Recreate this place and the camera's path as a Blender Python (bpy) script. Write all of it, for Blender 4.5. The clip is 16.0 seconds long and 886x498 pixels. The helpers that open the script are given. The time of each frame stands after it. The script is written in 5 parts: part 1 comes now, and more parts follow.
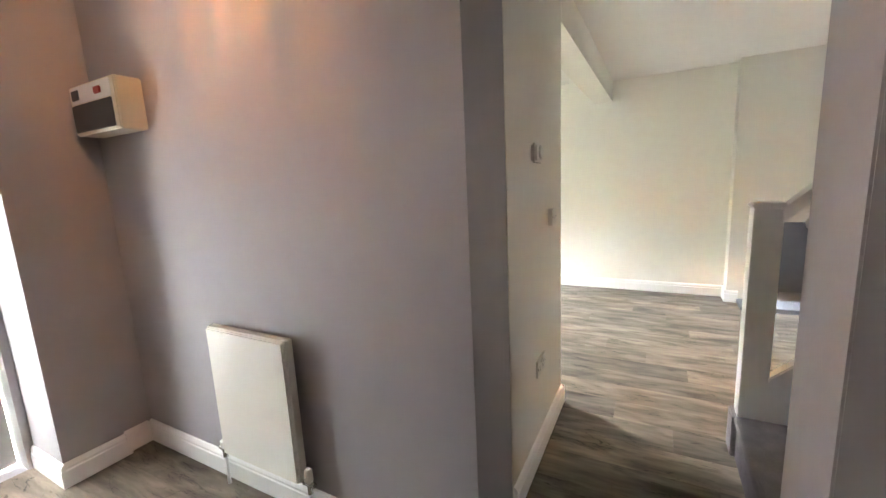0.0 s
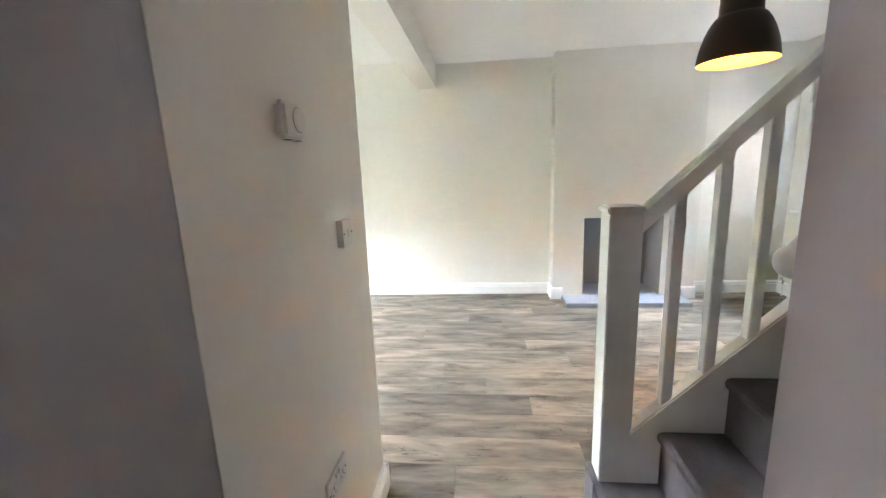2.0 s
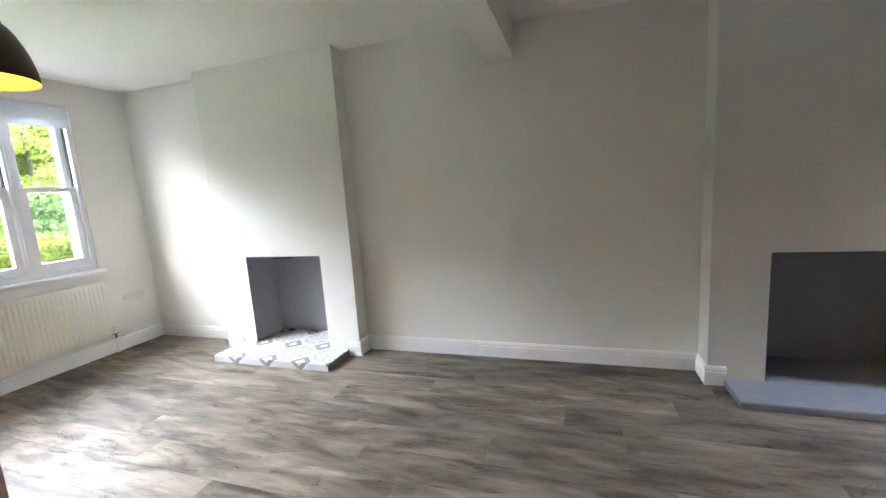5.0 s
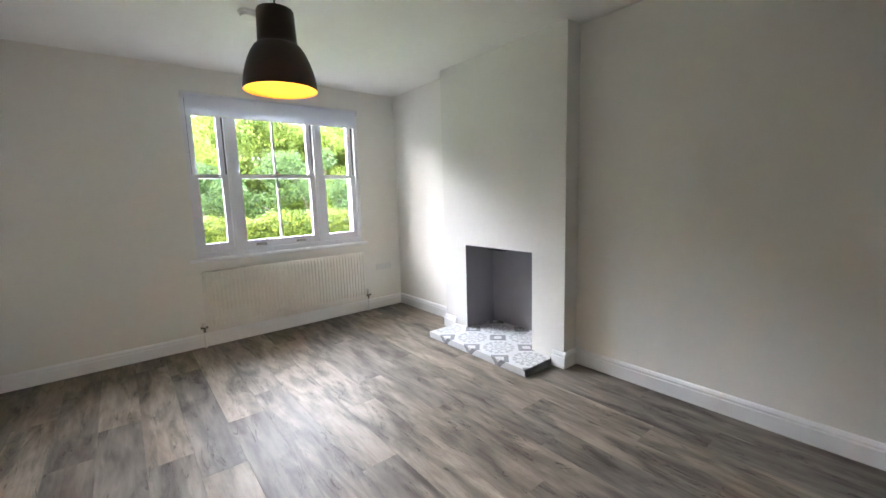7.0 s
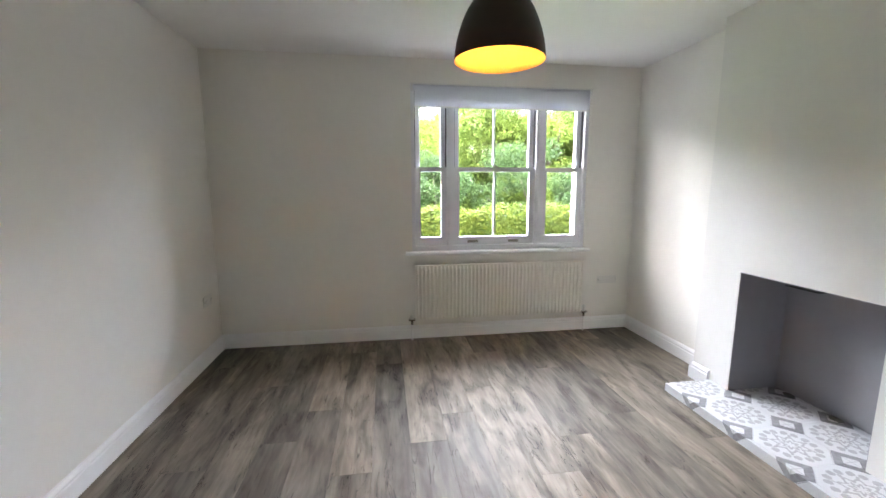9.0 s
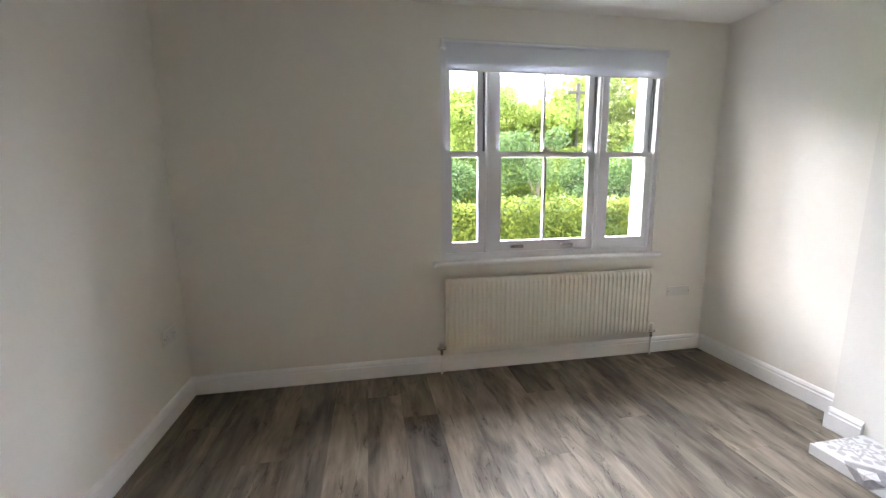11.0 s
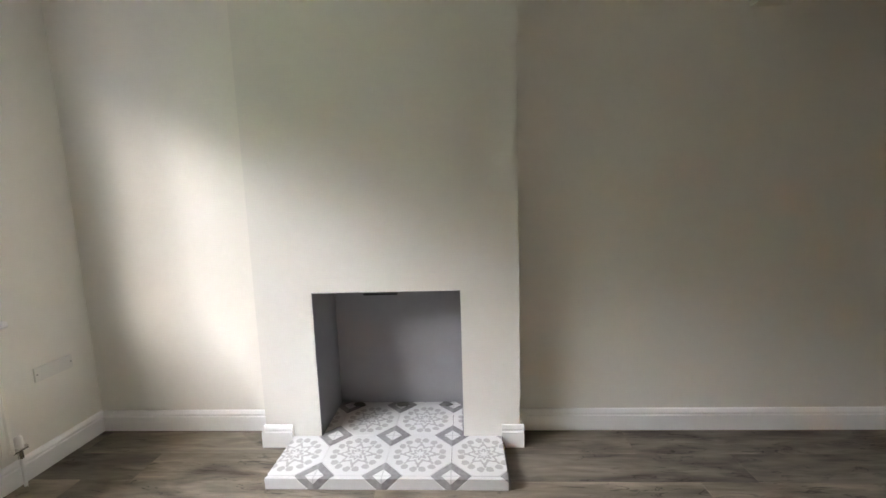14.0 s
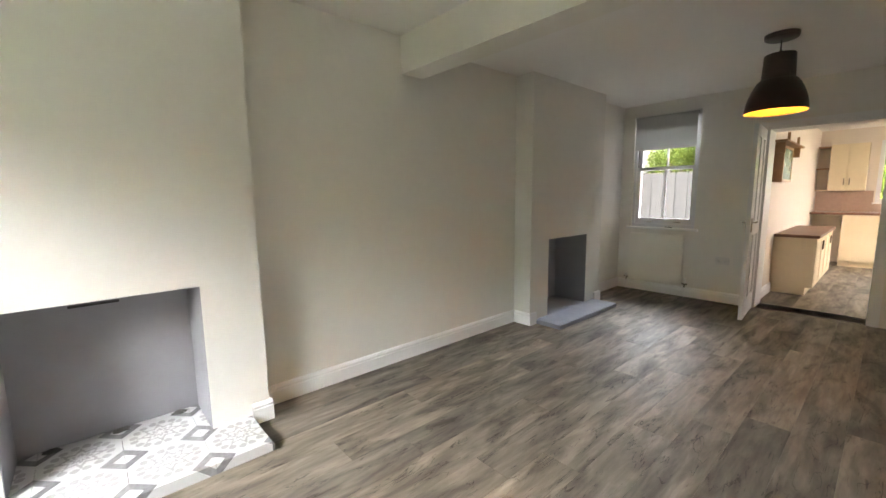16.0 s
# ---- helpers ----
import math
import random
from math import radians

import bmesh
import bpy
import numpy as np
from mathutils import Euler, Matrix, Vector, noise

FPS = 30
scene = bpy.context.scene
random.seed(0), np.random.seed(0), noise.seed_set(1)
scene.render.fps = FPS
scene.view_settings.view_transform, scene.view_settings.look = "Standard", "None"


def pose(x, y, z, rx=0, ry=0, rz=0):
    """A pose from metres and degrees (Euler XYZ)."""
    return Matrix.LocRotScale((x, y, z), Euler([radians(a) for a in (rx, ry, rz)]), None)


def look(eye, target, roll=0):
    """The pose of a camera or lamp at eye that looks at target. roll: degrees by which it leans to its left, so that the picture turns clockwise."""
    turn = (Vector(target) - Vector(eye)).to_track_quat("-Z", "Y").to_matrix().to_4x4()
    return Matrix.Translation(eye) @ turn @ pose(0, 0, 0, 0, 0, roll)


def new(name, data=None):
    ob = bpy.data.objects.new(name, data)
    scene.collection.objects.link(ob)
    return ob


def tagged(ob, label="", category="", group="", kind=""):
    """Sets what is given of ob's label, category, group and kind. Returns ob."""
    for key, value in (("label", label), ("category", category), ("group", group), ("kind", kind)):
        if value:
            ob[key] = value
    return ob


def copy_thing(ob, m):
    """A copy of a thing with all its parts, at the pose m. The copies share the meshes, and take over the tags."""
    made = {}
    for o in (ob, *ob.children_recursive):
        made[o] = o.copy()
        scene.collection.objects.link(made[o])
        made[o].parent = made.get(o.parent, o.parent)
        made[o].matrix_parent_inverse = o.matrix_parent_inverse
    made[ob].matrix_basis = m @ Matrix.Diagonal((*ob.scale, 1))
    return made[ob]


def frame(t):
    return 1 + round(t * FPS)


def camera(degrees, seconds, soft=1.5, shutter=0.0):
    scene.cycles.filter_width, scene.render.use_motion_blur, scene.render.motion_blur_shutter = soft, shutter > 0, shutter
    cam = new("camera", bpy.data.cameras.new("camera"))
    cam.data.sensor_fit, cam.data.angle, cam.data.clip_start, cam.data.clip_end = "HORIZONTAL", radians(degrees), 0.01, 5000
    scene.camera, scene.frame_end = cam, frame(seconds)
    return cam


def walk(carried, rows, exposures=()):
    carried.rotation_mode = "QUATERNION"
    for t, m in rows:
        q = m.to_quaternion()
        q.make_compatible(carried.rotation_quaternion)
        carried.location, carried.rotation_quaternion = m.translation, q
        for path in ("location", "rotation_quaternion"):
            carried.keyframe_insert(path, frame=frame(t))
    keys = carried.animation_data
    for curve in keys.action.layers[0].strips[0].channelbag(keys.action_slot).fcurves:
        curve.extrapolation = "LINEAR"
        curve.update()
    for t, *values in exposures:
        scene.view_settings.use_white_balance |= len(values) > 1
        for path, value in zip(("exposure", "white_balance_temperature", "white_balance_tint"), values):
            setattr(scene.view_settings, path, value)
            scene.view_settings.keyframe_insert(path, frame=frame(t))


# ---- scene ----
cam = camera(95.8, 16.0)
PATH = [
    (0, (1.836, -5.046, 1.4), (0.903, -3.308, 1.068), -2.8),
    (0.5, (1.773, -4.806, 1.409), (1.262, -2.902, 1.073), -2.8),
    (1, (1.74, -4.607, 1.401), (1.474, -2.656, 1.049), -2.8),
    (1.5, (1.771, -4.397, 1.385), (1.563, -2.444, 1.01), -2.5),
    (2, (1.806, -4.19, 1.379), (1.606, -2.238, 0.993), -2.2),
    (2.5, (1.79, -3.93, 1.377), (1.64, -1.971, 1.005), -2.3),
    (3, (1.752, -3.688, 1.383), (1.648, -1.723, 1.026), -3.1),
    (5.3, (1.729, -2.744, 1.336), (0.936, -0.928, 1.061), -3.5),
    (5.5, (1.729, -2.699, 1.357), (0.811, -0.943, 1.08), -3.3),
    (6, (1.743, -2.61, 1.355), (0.551, -1.026, 1.089), -2.6),
    (6.5, (1.742, -2.556, 1.342), (0.354, -1.142, 1.072), -2.1),
    (7, (1.688, -2.497, 1.337), (0.144, -1.255, 1.063), -1.7),
    (7.5, (1.572, -2.417, 1.36), (-0.105, -1.361, 1.089), -1.2),
    (8, (1.444, -2.311, 1.358), (-0.374, -1.515, 1.102), -1.2),
    (8.5, (1.271, -2.291, 1.369), (-0.637, -1.757, 1.096), -0.7),
    (9, (1.111, -2.229, 1.386), (-0.846, -1.943, 1.086), -0.1),
    (9.2, (1.058, -2.217, 1.379), (-0.908, -2.016, 1.067), 0.1),
    (11.3, (0.059, -2.494, 1.364), (-1.861, -2.053, 1.02), -0.9),
    (11.5, (-0.047, -2.499, 1.35), (-1.922, -1.882, 1.026), -1.0),
    (12, (-0.193, -2.464, 1.359), (-1.901, -1.469, 1.053), -1.9),
    (12.5, (-0.303, -2.424, 1.338), (-1.769, -1.096, 1.041), -2.6),
    (13, (-0.344, -2.251, 1.333), (-1.499, -0.644, 1.046), -2.3),
    (13.5, (-0.328, -2.095, 1.326), (-1.015, -0.236, 1.054), -1.8),
    (14, (-0.278, -2.011, 1.329), (-0.38, -0.03, 1.076), -1.8),
    (14.5, (-0.456, -2.032, 1.323), (0.127, -0.133, 1.093), -2.1),
    (15, (-0.513, -2.13, 1.329), (0.464, -0.405, 1.066), -2.2),
    (15.5, (-0.598, -2.268, 1.315), (0.598, -0.691, 1.028), -1.1),
    (16, (-0.71, -2.377, 1.316), (0.607, -0.896, 1.047), -0.7),
]
walk(cam, [(t, look(eye, target, roll)) for t, eye, target, roll in PATH], exposures=((0, 6.35, 6600, 13), (0.6, 6.45, 6500, 13), (1.5, 6.5, 6200, 12), (3.2, 5.95, 6000, 12), (5.4, 4.55, 6150, 16), (9.2, 4.15, 6250, 17), (11.3, 3.95, 6450, 18), (13, 3.6, 6450, 18), (14.5, 4.2, 6900, 15), (16, 4.7, 6900, 14)))

# ---- world and light ----
world = bpy.data.worlds.new("overcast_sky")
scene.world = world
world.use_nodes = True
wn = world.node_tree
wn.nodes.clear()
w_out = wn.nodes.new("ShaderNodeOutputWorld")
w_bg = wn.nodes.new("ShaderNodeBackground")
w_sky = wn.nodes.new("ShaderNodeTexSky")
w_sky.sky_type = "NISHITA"
w_sky.sun_disc = False
w_sky.sun_elevation = radians(26)
w_sky.sun_rotation = radians(203)
w_sky.air_density, w_sky.dust_density, w_sky.ozone_density = 1.0, 6.0, 1.0
w_mix = wn.nodes.new("ShaderNodeMixRGB")
w_mix.inputs[0].default_value = 0.72
w_mix.inputs[2].default_value = (12.0, 12.3, 13.0, 1)
wn.links.new(w_sky.outputs[0], w_mix.inputs[1])
wn.links.new(w_mix.outputs[0], w_bg.inputs[0])
w_bg.inputs[1].default_value = 0.125
wn.links.new(w_bg.outputs[0], w_out.inputs[0])

sun_data = bpy.data.lights.new("sun", "SUN")
sun_data.energy, sun_data.angle, sun_data.color = 0.5, radians(32), (1.0, 0.96, 0.91)
sun_ob = new("sun", sun_data)
sun_ob.matrix_world = look((-3.9, -9.2, 4.9), (0.0, 0.0, 0.0))


def sky_lamp(eye, target, width, height, watts, color):
    """An area lamp outside a window that stands in for the bright upper sky."""
    d = bpy.data.lights.new("sky_lamp", "AREA")
    d.shape, d.size, d.size_y, d.energy, d.color = "RECTANGLE", width, height, watts, color
    o = new("sky_lamp", d)
    o.matrix_world = look(eye, target)


sky_lamp((-12.0, 8.5, 8.8), (-2.5, 8.5, 1.6), 38.0, 8.2, 2900, (0.84, 0.92, 1.0))
sky_lamp((12.0, 1.0, 7.2), (4.9, -0.4, 1.5), 6.0, 5.0, 140, (0.70, 0.85, 1.0))
sky_lamp((-3.4, -5.7, 3.2), (0.4, -4.5, 0.5), 2.4, 1.4, 4, (0.80, 0.89, 1.0))
sky_lamp((11.6, -2.9, 4.0), (9.5, -2.7, 1.6), 3.0, 1.6, 20, (1.0, 0.92, 0.84))
# in an unseen opening of the right wall, added to light the kitchen
sky_lamp((7.28, -4.9, 1.55), (7.1, -3.0, 1.2), 0.5, 0.85, 2.5, (1.0, 0.88, 0.78))


# ---- materials ----
def mat(name, color, rough=0.6, metal=0.0, noise_scale=0.0, noise_amt=0.0, bump=0.0, bump_scale=200.0,
        emit=None, emit_strength=0.0, spec=0.5, random_amt=0.0, coarse=0.0):
    """Principled paint-like material: two scales of variation and a fine bump."""
    m = bpy.data.materials.new(name)
    m.use_nodes = True
    nt = m.node_tree
    b = nt.nodes["Principled BSDF"]
    b.inputs["Base Color"].default_value = (*color, 1)
    b.inputs["Roughness"].default_value = rough
    b.inputs["Metallic"].default_value = metal
    b.inputs["Specular IOR Level"].default_value = spec
    if emit:
        b.inputs["Emission Color"].default_value = (*emit, 1)
        b.inputs["Emission Strength"].default_value = emit_strength
    geo = nt.nodes.new("ShaderNodeNewGeometry")
    if noise_amt:
        n1 = nt.nodes.new("ShaderNodeTexNoise")
        n1.inputs["Scale"].default_value = noise_scale
        n1.inputs["Detail"].default_value = 5
        n2 = nt.nodes.new("ShaderNodeTexNoise")
        n2.inputs["Scale"].default_value = coarse or noise_scale / 9
        n2.inputs["Detail"].default_value = 3
        add = nt.nodes.new("ShaderNodeMath")
        add.operation = "ADD"
        nt.links.new(geo.outputs["Position"], n1.inputs["Vector"])
        nt.links.new(geo.outputs["Position"], n2.inputs["Vector"])
        nt.links.new(n1.outputs["Fac"], add.inputs[0])
        nt.links.new(n2.outputs["Fac"], add.inputs[1])
        mr = nt.nodes.new("ShaderNodeMapRange")
        mr.inputs["From Min"].default_value = 0.6
        mr.inputs["From Max"].default_value = 1.4
        mr.inputs["To Min"].default_value = 1 - noise_amt
        mr.inputs["To Max"].default_value = 1 + noise_amt
        nt.links.new(add.outputs[0], mr.inputs["Value"])
        value = mr.outputs["Result"]
        if random_amt:
            oi = nt.nodes.new("ShaderNodeObjectInfo")
            r2 = nt.nodes.new("ShaderNodeMapRange")
            r2.inputs["To Min"].default_value = 1 - random_amt
            r2.inputs["To Max"].default_value = 1 + random_amt
            nt.links.new(oi.outputs["Random"], r2.inputs["Value"])
            mu = nt.nodes.new("ShaderNodeMath")
            mu.operation = "MULTIPLY"
            nt.links.new(value, mu.inputs[0])
            nt.links.new(r2.outputs["Result"], mu.inputs[1])
            value = mu.outputs[0]
        hsv = nt.nodes.new("ShaderNodeHueSaturation")
        hsv.inputs["Color"].default_value = (*color, 1)
        nt.links.new(value, hsv.inputs["Value"])
        nt.links.new(hsv.outputs[0], b.inputs["Base Color"])
    if bump:
        n3 = nt.nodes.new("ShaderNodeTexNoise")
        n3.inputs["Scale"].default_value = bump_scale
        n3.inputs["Detail"].default_value = 4
        nt.links.new(geo.outputs["Position"], n3.inputs["Vector"])
        bp = nt.nodes.new("ShaderNodeBump")
        bp.inputs["Strength"].default_value = bump
        bp.inputs["Distance"].default_value = 0.004
        nt.links.new(n3.outputs["Fac"], bp.inputs["Height"])
        nt.links.new(bp.outputs[0], b.inputs["Normal"])
    return m


M_WALL = mat("wall_paint", (0.865, 0.845, 0.785), 0.65, noise_scale=14, noise_amt=0.018, bump=0.10, bump_scale=90, spec=0.3)
# darker copy of the wall paint: the breasts' shade is put into their colour
M_WALLSHADE = mat("wall_paint_shaded", (0.80, 0.785, 0.735), 0.7, noise_scale=14, noise_amt=0.02, bump=0.12, bump_scale=80, spec=0.25)
M_CEIL = mat("ceiling_paint", (0.90, 0.89, 0.86), 0.8, noise_scale=9, noise_amt=0.015, bump=0.08, bump_scale=70, spec=0.2)
M_HALL = mat("hall_paint", (0.40, 0.388, 0.405), 0.6, noise_scale=12, noise_amt=0.03, bump=0.10, bump_scale=80, spec=0.3)
M_TRIM = mat("trim_gloss", (0.90, 0.90, 0.89), 0.32, noise_scale=20, noise_amt=0.02, bump=0.03, bump_scale=120)
M_PVC = mat("window_paint", (0.80, 0.805, 0.83), 0.35, noise_scale=20, noise_amt=0.02)
# dark strips stand in for the shadow gap beside the upper sashes
M_GAPSHADE = mat("sash_gap_shade", (0.08, 0.08, 0.085), 0.6)
M_RAD = mat("radiator_enamel", (0.88, 0.86, 0.78), 0.35, noise_scale=10, noise_amt=0.015)
M_CHROME = mat("chrome", (0.62, 0.60, 0.57), 0.25, metal=1.0, noise_scale=60, noise_amt=0.08)
M_PLASTIC = mat("white_plastic", (0.78, 0.77, 0.73), 0.35, noise_scale=40, noise_amt=0.015)
M_DARKPL = mat("dark_plastic", (0.03, 0.028, 0.027), 0.4, noise_scale=40, noise_amt=0.1)
M_RED = mat("red_switch", (0.35, 0.03, 0.02), 0.4, noise_scale=40, noise_amt=0.05)
M_CREAMBOX = mat("cream_steel", (0.72, 0.66, 0.52), 0.4, noise_scale=20, noise_amt=0.02)
M_BLIND = mat("blind_fabric", (0.80, 0.81, 0.84), 0.85, noise_scale=60, noise_amt=0.03, bump=0.15, bump_scale=700)


def see_through(m, color, share):
    """Lets part of the daylight glow through a cloth."""
    nt = m.node_tree
    tr = nt.nodes.new("ShaderNodeBsdfTranslucent")
    tr.inputs[0].default_value = (*color, 1)
    mx = nt.nodes.new("ShaderNodeMixShader")
    mx.inputs[0].default_value = share
    nt.links.new(nt.nodes["Principled BSDF"].outputs[0], mx.inputs[1])
    nt.links.new(tr.outputs[0], mx.inputs[2])
    nt.links.new(mx.outputs[0], nt.nodes["Material Output"].inputs[0])


see_through(M_BLIND, (0.72, 0.73, 0.80), 0.4)
M_BLINDREAR = mat("grey_blind_fabric", (0.56, 0.56, 0.54), 0.85, noise_scale=60, noise_amt=0.03, bump=0.15, bump_scale=700)
see_through(M_BLINDREAR, (0.50, 0.50, 0.48), 0.35)
M_FIREBOX = mat("firebox_paint", (0.31, 0.31, 0.325), 0.7, noise_scale=8, noise_amt=0.07, bump=0.12, bump_scale=60)
M_SLATE = mat("grey_slate", (0.27, 0.285, 0.33), 0.45, noise_scale=18, noise_amt=0.12, bump=0.12, bump_scale=60)
M_HEARTHEDGE = mat("hearth_screed", (0.16, 0.155, 0.15), 0.85, noise_scale=40, noise_amt=0.3, bump=0.6, bump_scale=50)
M_CARPET = mat("stair_carpet", (0.20, 0.18, 0.185), 0.95, noise_scale=260, noise_amt=0.35, bump=0.8, bump_scale=900, spec=0.1, coarse=9)
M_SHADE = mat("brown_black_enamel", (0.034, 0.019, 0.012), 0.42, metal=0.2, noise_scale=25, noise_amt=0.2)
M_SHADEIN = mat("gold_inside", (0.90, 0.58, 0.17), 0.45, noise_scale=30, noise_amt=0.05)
M_BULB = mat("lamp_bulb", (1, 0.9, 0.7), 0.3, emit=(1.0, 0.64, 0.26), emit_strength=5)
M_CABLE = mat("cable", (0.02, 0.018, 0.018), 0.5)
M_CREAM = mat("cream_cabinet", (0.78, 0.66, 0.47), 0.45, noise_scale=16, noise_amt=0.03)
M_WORKTOP = mat("brown_worktop", (0.20, 0.105, 0.07), 0.35, noise_scale=30, noise_amt=0.25, bump=0.05, bump_scale=150)
# the kitchen's warm lamplight is put into this wall colour
M_KWALL = mat("kitchen_wall_warmlit", (0.78, 0.70, 0.62), 0.6, noise_scale=12, noise_amt=0.02, bump=0.08, bump_scale=80)
M_SPLASH = mat("kitchen_tile", (0.50, 0.36, 0.29), 0.35, noise_scale=20, noise_amt=0.1)
M_PINE = mat("pine_shelf", (0.36, 0.21, 0.10), 0.5, noise_scale=25, noise_amt=0.2)
M_BOARD = mat("green_grey_glass", (0.16, 0.20, 0.18), 0.25, noise_scale=10, noise_amt=0.1)
M_SUBFLOOR = mat("floor_base", (0.10, 0.085, 0.07), 0.8, noise_scale=20, noise_amt=0.1)
M_STRIP = mat("threshold_strip", (0.13, 0.09, 0.06), 0.45, metal=0.3, noise_scale=60, noise_amt=0.2)
M_GRASS = mat("lawn", (0.07, 0.11, 0.03), 0.9, noise_scale=6, noise_amt=0.35, bump=0.8, bump_scale=40)
M_PAVE = mat("yard_paving", (0.30, 0.29, 0.27), 0.85, noise_scale=8, noise_amt=0.15, bump=0.3, bump_scale=50)
M_FENCE = mat("fence_wood", (0.034, 0.032, 0.029), 0.8, noise_scale=14, noise_amt=0.22, bump=0.3, bump_scale=60, random_amt=0.12)
M_BRICK = mat("red_brick", (0.42, 0.17, 0.10), 0.85, noise_scale=30, noise_amt=0.25, bump=0.4, bump_scale=120, random_amt=0.25)
M_MORTAR = mat("mortar", (0.45, 0.42, 0.38), 0.9, noise_scale=30, noise_amt=0.1)
M_RENDERW = mat("outer_render", (0.62, 0.60, 0.56), 0.85, noise_scale=8, noise_amt=0.06, bump=0.2, bump_scale=60)
# for an unseen skin, dark so less light bounces into the rear window
M_YARDWALL = mat("dark_yard_skin", (0.17, 0.14, 0.125), 0.9, noise_scale=18, noise_amt=0.3, bump=0.4, bump_scale=60)
M_POLE = mat("tarred_wood", (0.018, 0.015, 0.012), 0.9, noise_scale=20, noise_amt=0.3)
M_BARK = mat("bark", (0.09, 0.07, 0.05), 0.9, noise_scale=20, noise_amt=0.3, bump=0.6, bump_scale=30)
M_DOOR = mat("white_door_paint", (0.80, 0.80, 0.79), 0.4, noise_scale=20, noise_amt=0.02)


def leaf_mat(name, dark, light):
    m = bpy.data.materials.new(name)
    m.use_nodes = True
    nt = m.node_tree
    b = nt.nodes["Principled BSDF"]
    b.inputs["Roughness"].default_value = 0.7
    b.inputs["Specular IOR Level"].default_value = 0.2
    g = nt.nodes.new("ShaderNodeNewGeometry")
    n = nt.nodes.new("ShaderNodeTexNoise")
    n.inputs["Scale"].default_value = 0.9
    n.inputs["Detail"].default_value = 3
    nt.links.new(g.outputs["Position"], n.inputs["Vector"])
    add = nt.nodes.new("ShaderNodeMath")
    add.operation = "MULTIPLY_ADD"
    add.inputs[1].default_value = 0.75
    nt.links.new(g.outputs["Random Per Island"], add.inputs[0])
    sub = nt.nodes.new("ShaderNodeMath")
    sub.operation = "SUBTRACT"
    sub.inputs[1].default_value = 0.38
    nt.links.new(n.outputs["Fac"], sub.inputs[0])
    nt.links.new(sub.outputs[0], add.inputs[2])
    r = nt.nodes.new("ShaderNodeValToRGB")
    r.color_ramp.elements[0].color = (*dark, 1)
    r.color_ramp.elements[1].color = (*light, 1)
    nt.links.new(add.outputs[0], r.inputs[0])
    nt.links.new(r.outputs[0], b.inputs["Base Color"])
    tr = nt.nodes.new("ShaderNodeBsdfTranslucent")
    nt.links.new(r.outputs[0], tr.inputs[0])
    mx = nt.nodes.new("ShaderNodeMixShader")
    mx.inputs[0].default_value = 0.35
    nt.links.new(b.outputs[0], mx.inputs[1])
    nt.links.new(tr.outputs[0], mx.inputs[2])
    nt.links.new(mx.outputs[0], nt.nodes["Material Output"].inputs[0])
    return m


M_HEDGE = leaf_mat("hedge_leaf", (0.020, 0.048, 0.006), (0.145, 0.165, 0.018))
M_TREE = leaf_mat("tree_leaf", (0.042, 0.078, 0.013), (0.190, 0.240, 0.036))
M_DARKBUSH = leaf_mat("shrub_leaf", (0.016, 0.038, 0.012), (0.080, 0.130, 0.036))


def glass_mat():
    m = bpy.data.materials.new("window_glass")
    m.use_nodes = True
    nt = m.node_tree
    nt.nodes.clear()
    out = nt.nodes.new("ShaderNodeOutputMaterial")
    tr = nt.nodes.new("ShaderNodeBsdfTransparent")
    gl = nt.nodes.new("ShaderNodeBsdfGlossy")
    gl.inputs["Roughness"].default_value = 0.02
    fr = nt.nodes.new("ShaderNodeFresnel")
    fr.inputs[0].default_value = 1.3
    mx = nt.nodes.new("ShaderNodeMixShader")
    nt.links.new(fr.outputs[0], mx.inputs[0])
    nt.links.new(tr.outputs[0], mx.inputs[1])
    nt.links.new(gl.outputs[0], mx.inputs[2])
    nt.links.new(mx.outputs[0], out.inputs[0])
    return m


M_GLASS = glass_mat()
M_FROST = mat("frosted_glass", (0.55, 0.57, 0.60), 0.3, noise_scale=60, noise_amt=0.05, bump=0.4, bump_scale=120)
see_through(M_FROST, (0.64, 0.65, 0.66), 0.75)
fn = M_FROST.node_tree
f_mix, f_clear = fn.nodes.new("ShaderNodeMixShader"), fn.nodes.new("ShaderNodeBsdfTransparent")
f_mix.inputs[0].default_value = 0.22
fn.links.new(fn.nodes["Material Output"].inputs[0].links[0].from_socket, f_mix.inputs[1])
fn.links.new(f_clear.outputs[0], f_mix.inputs[2])
fn.links.new(f_mix.outputs[0], fn.nodes["Material Output"].inputs[0])


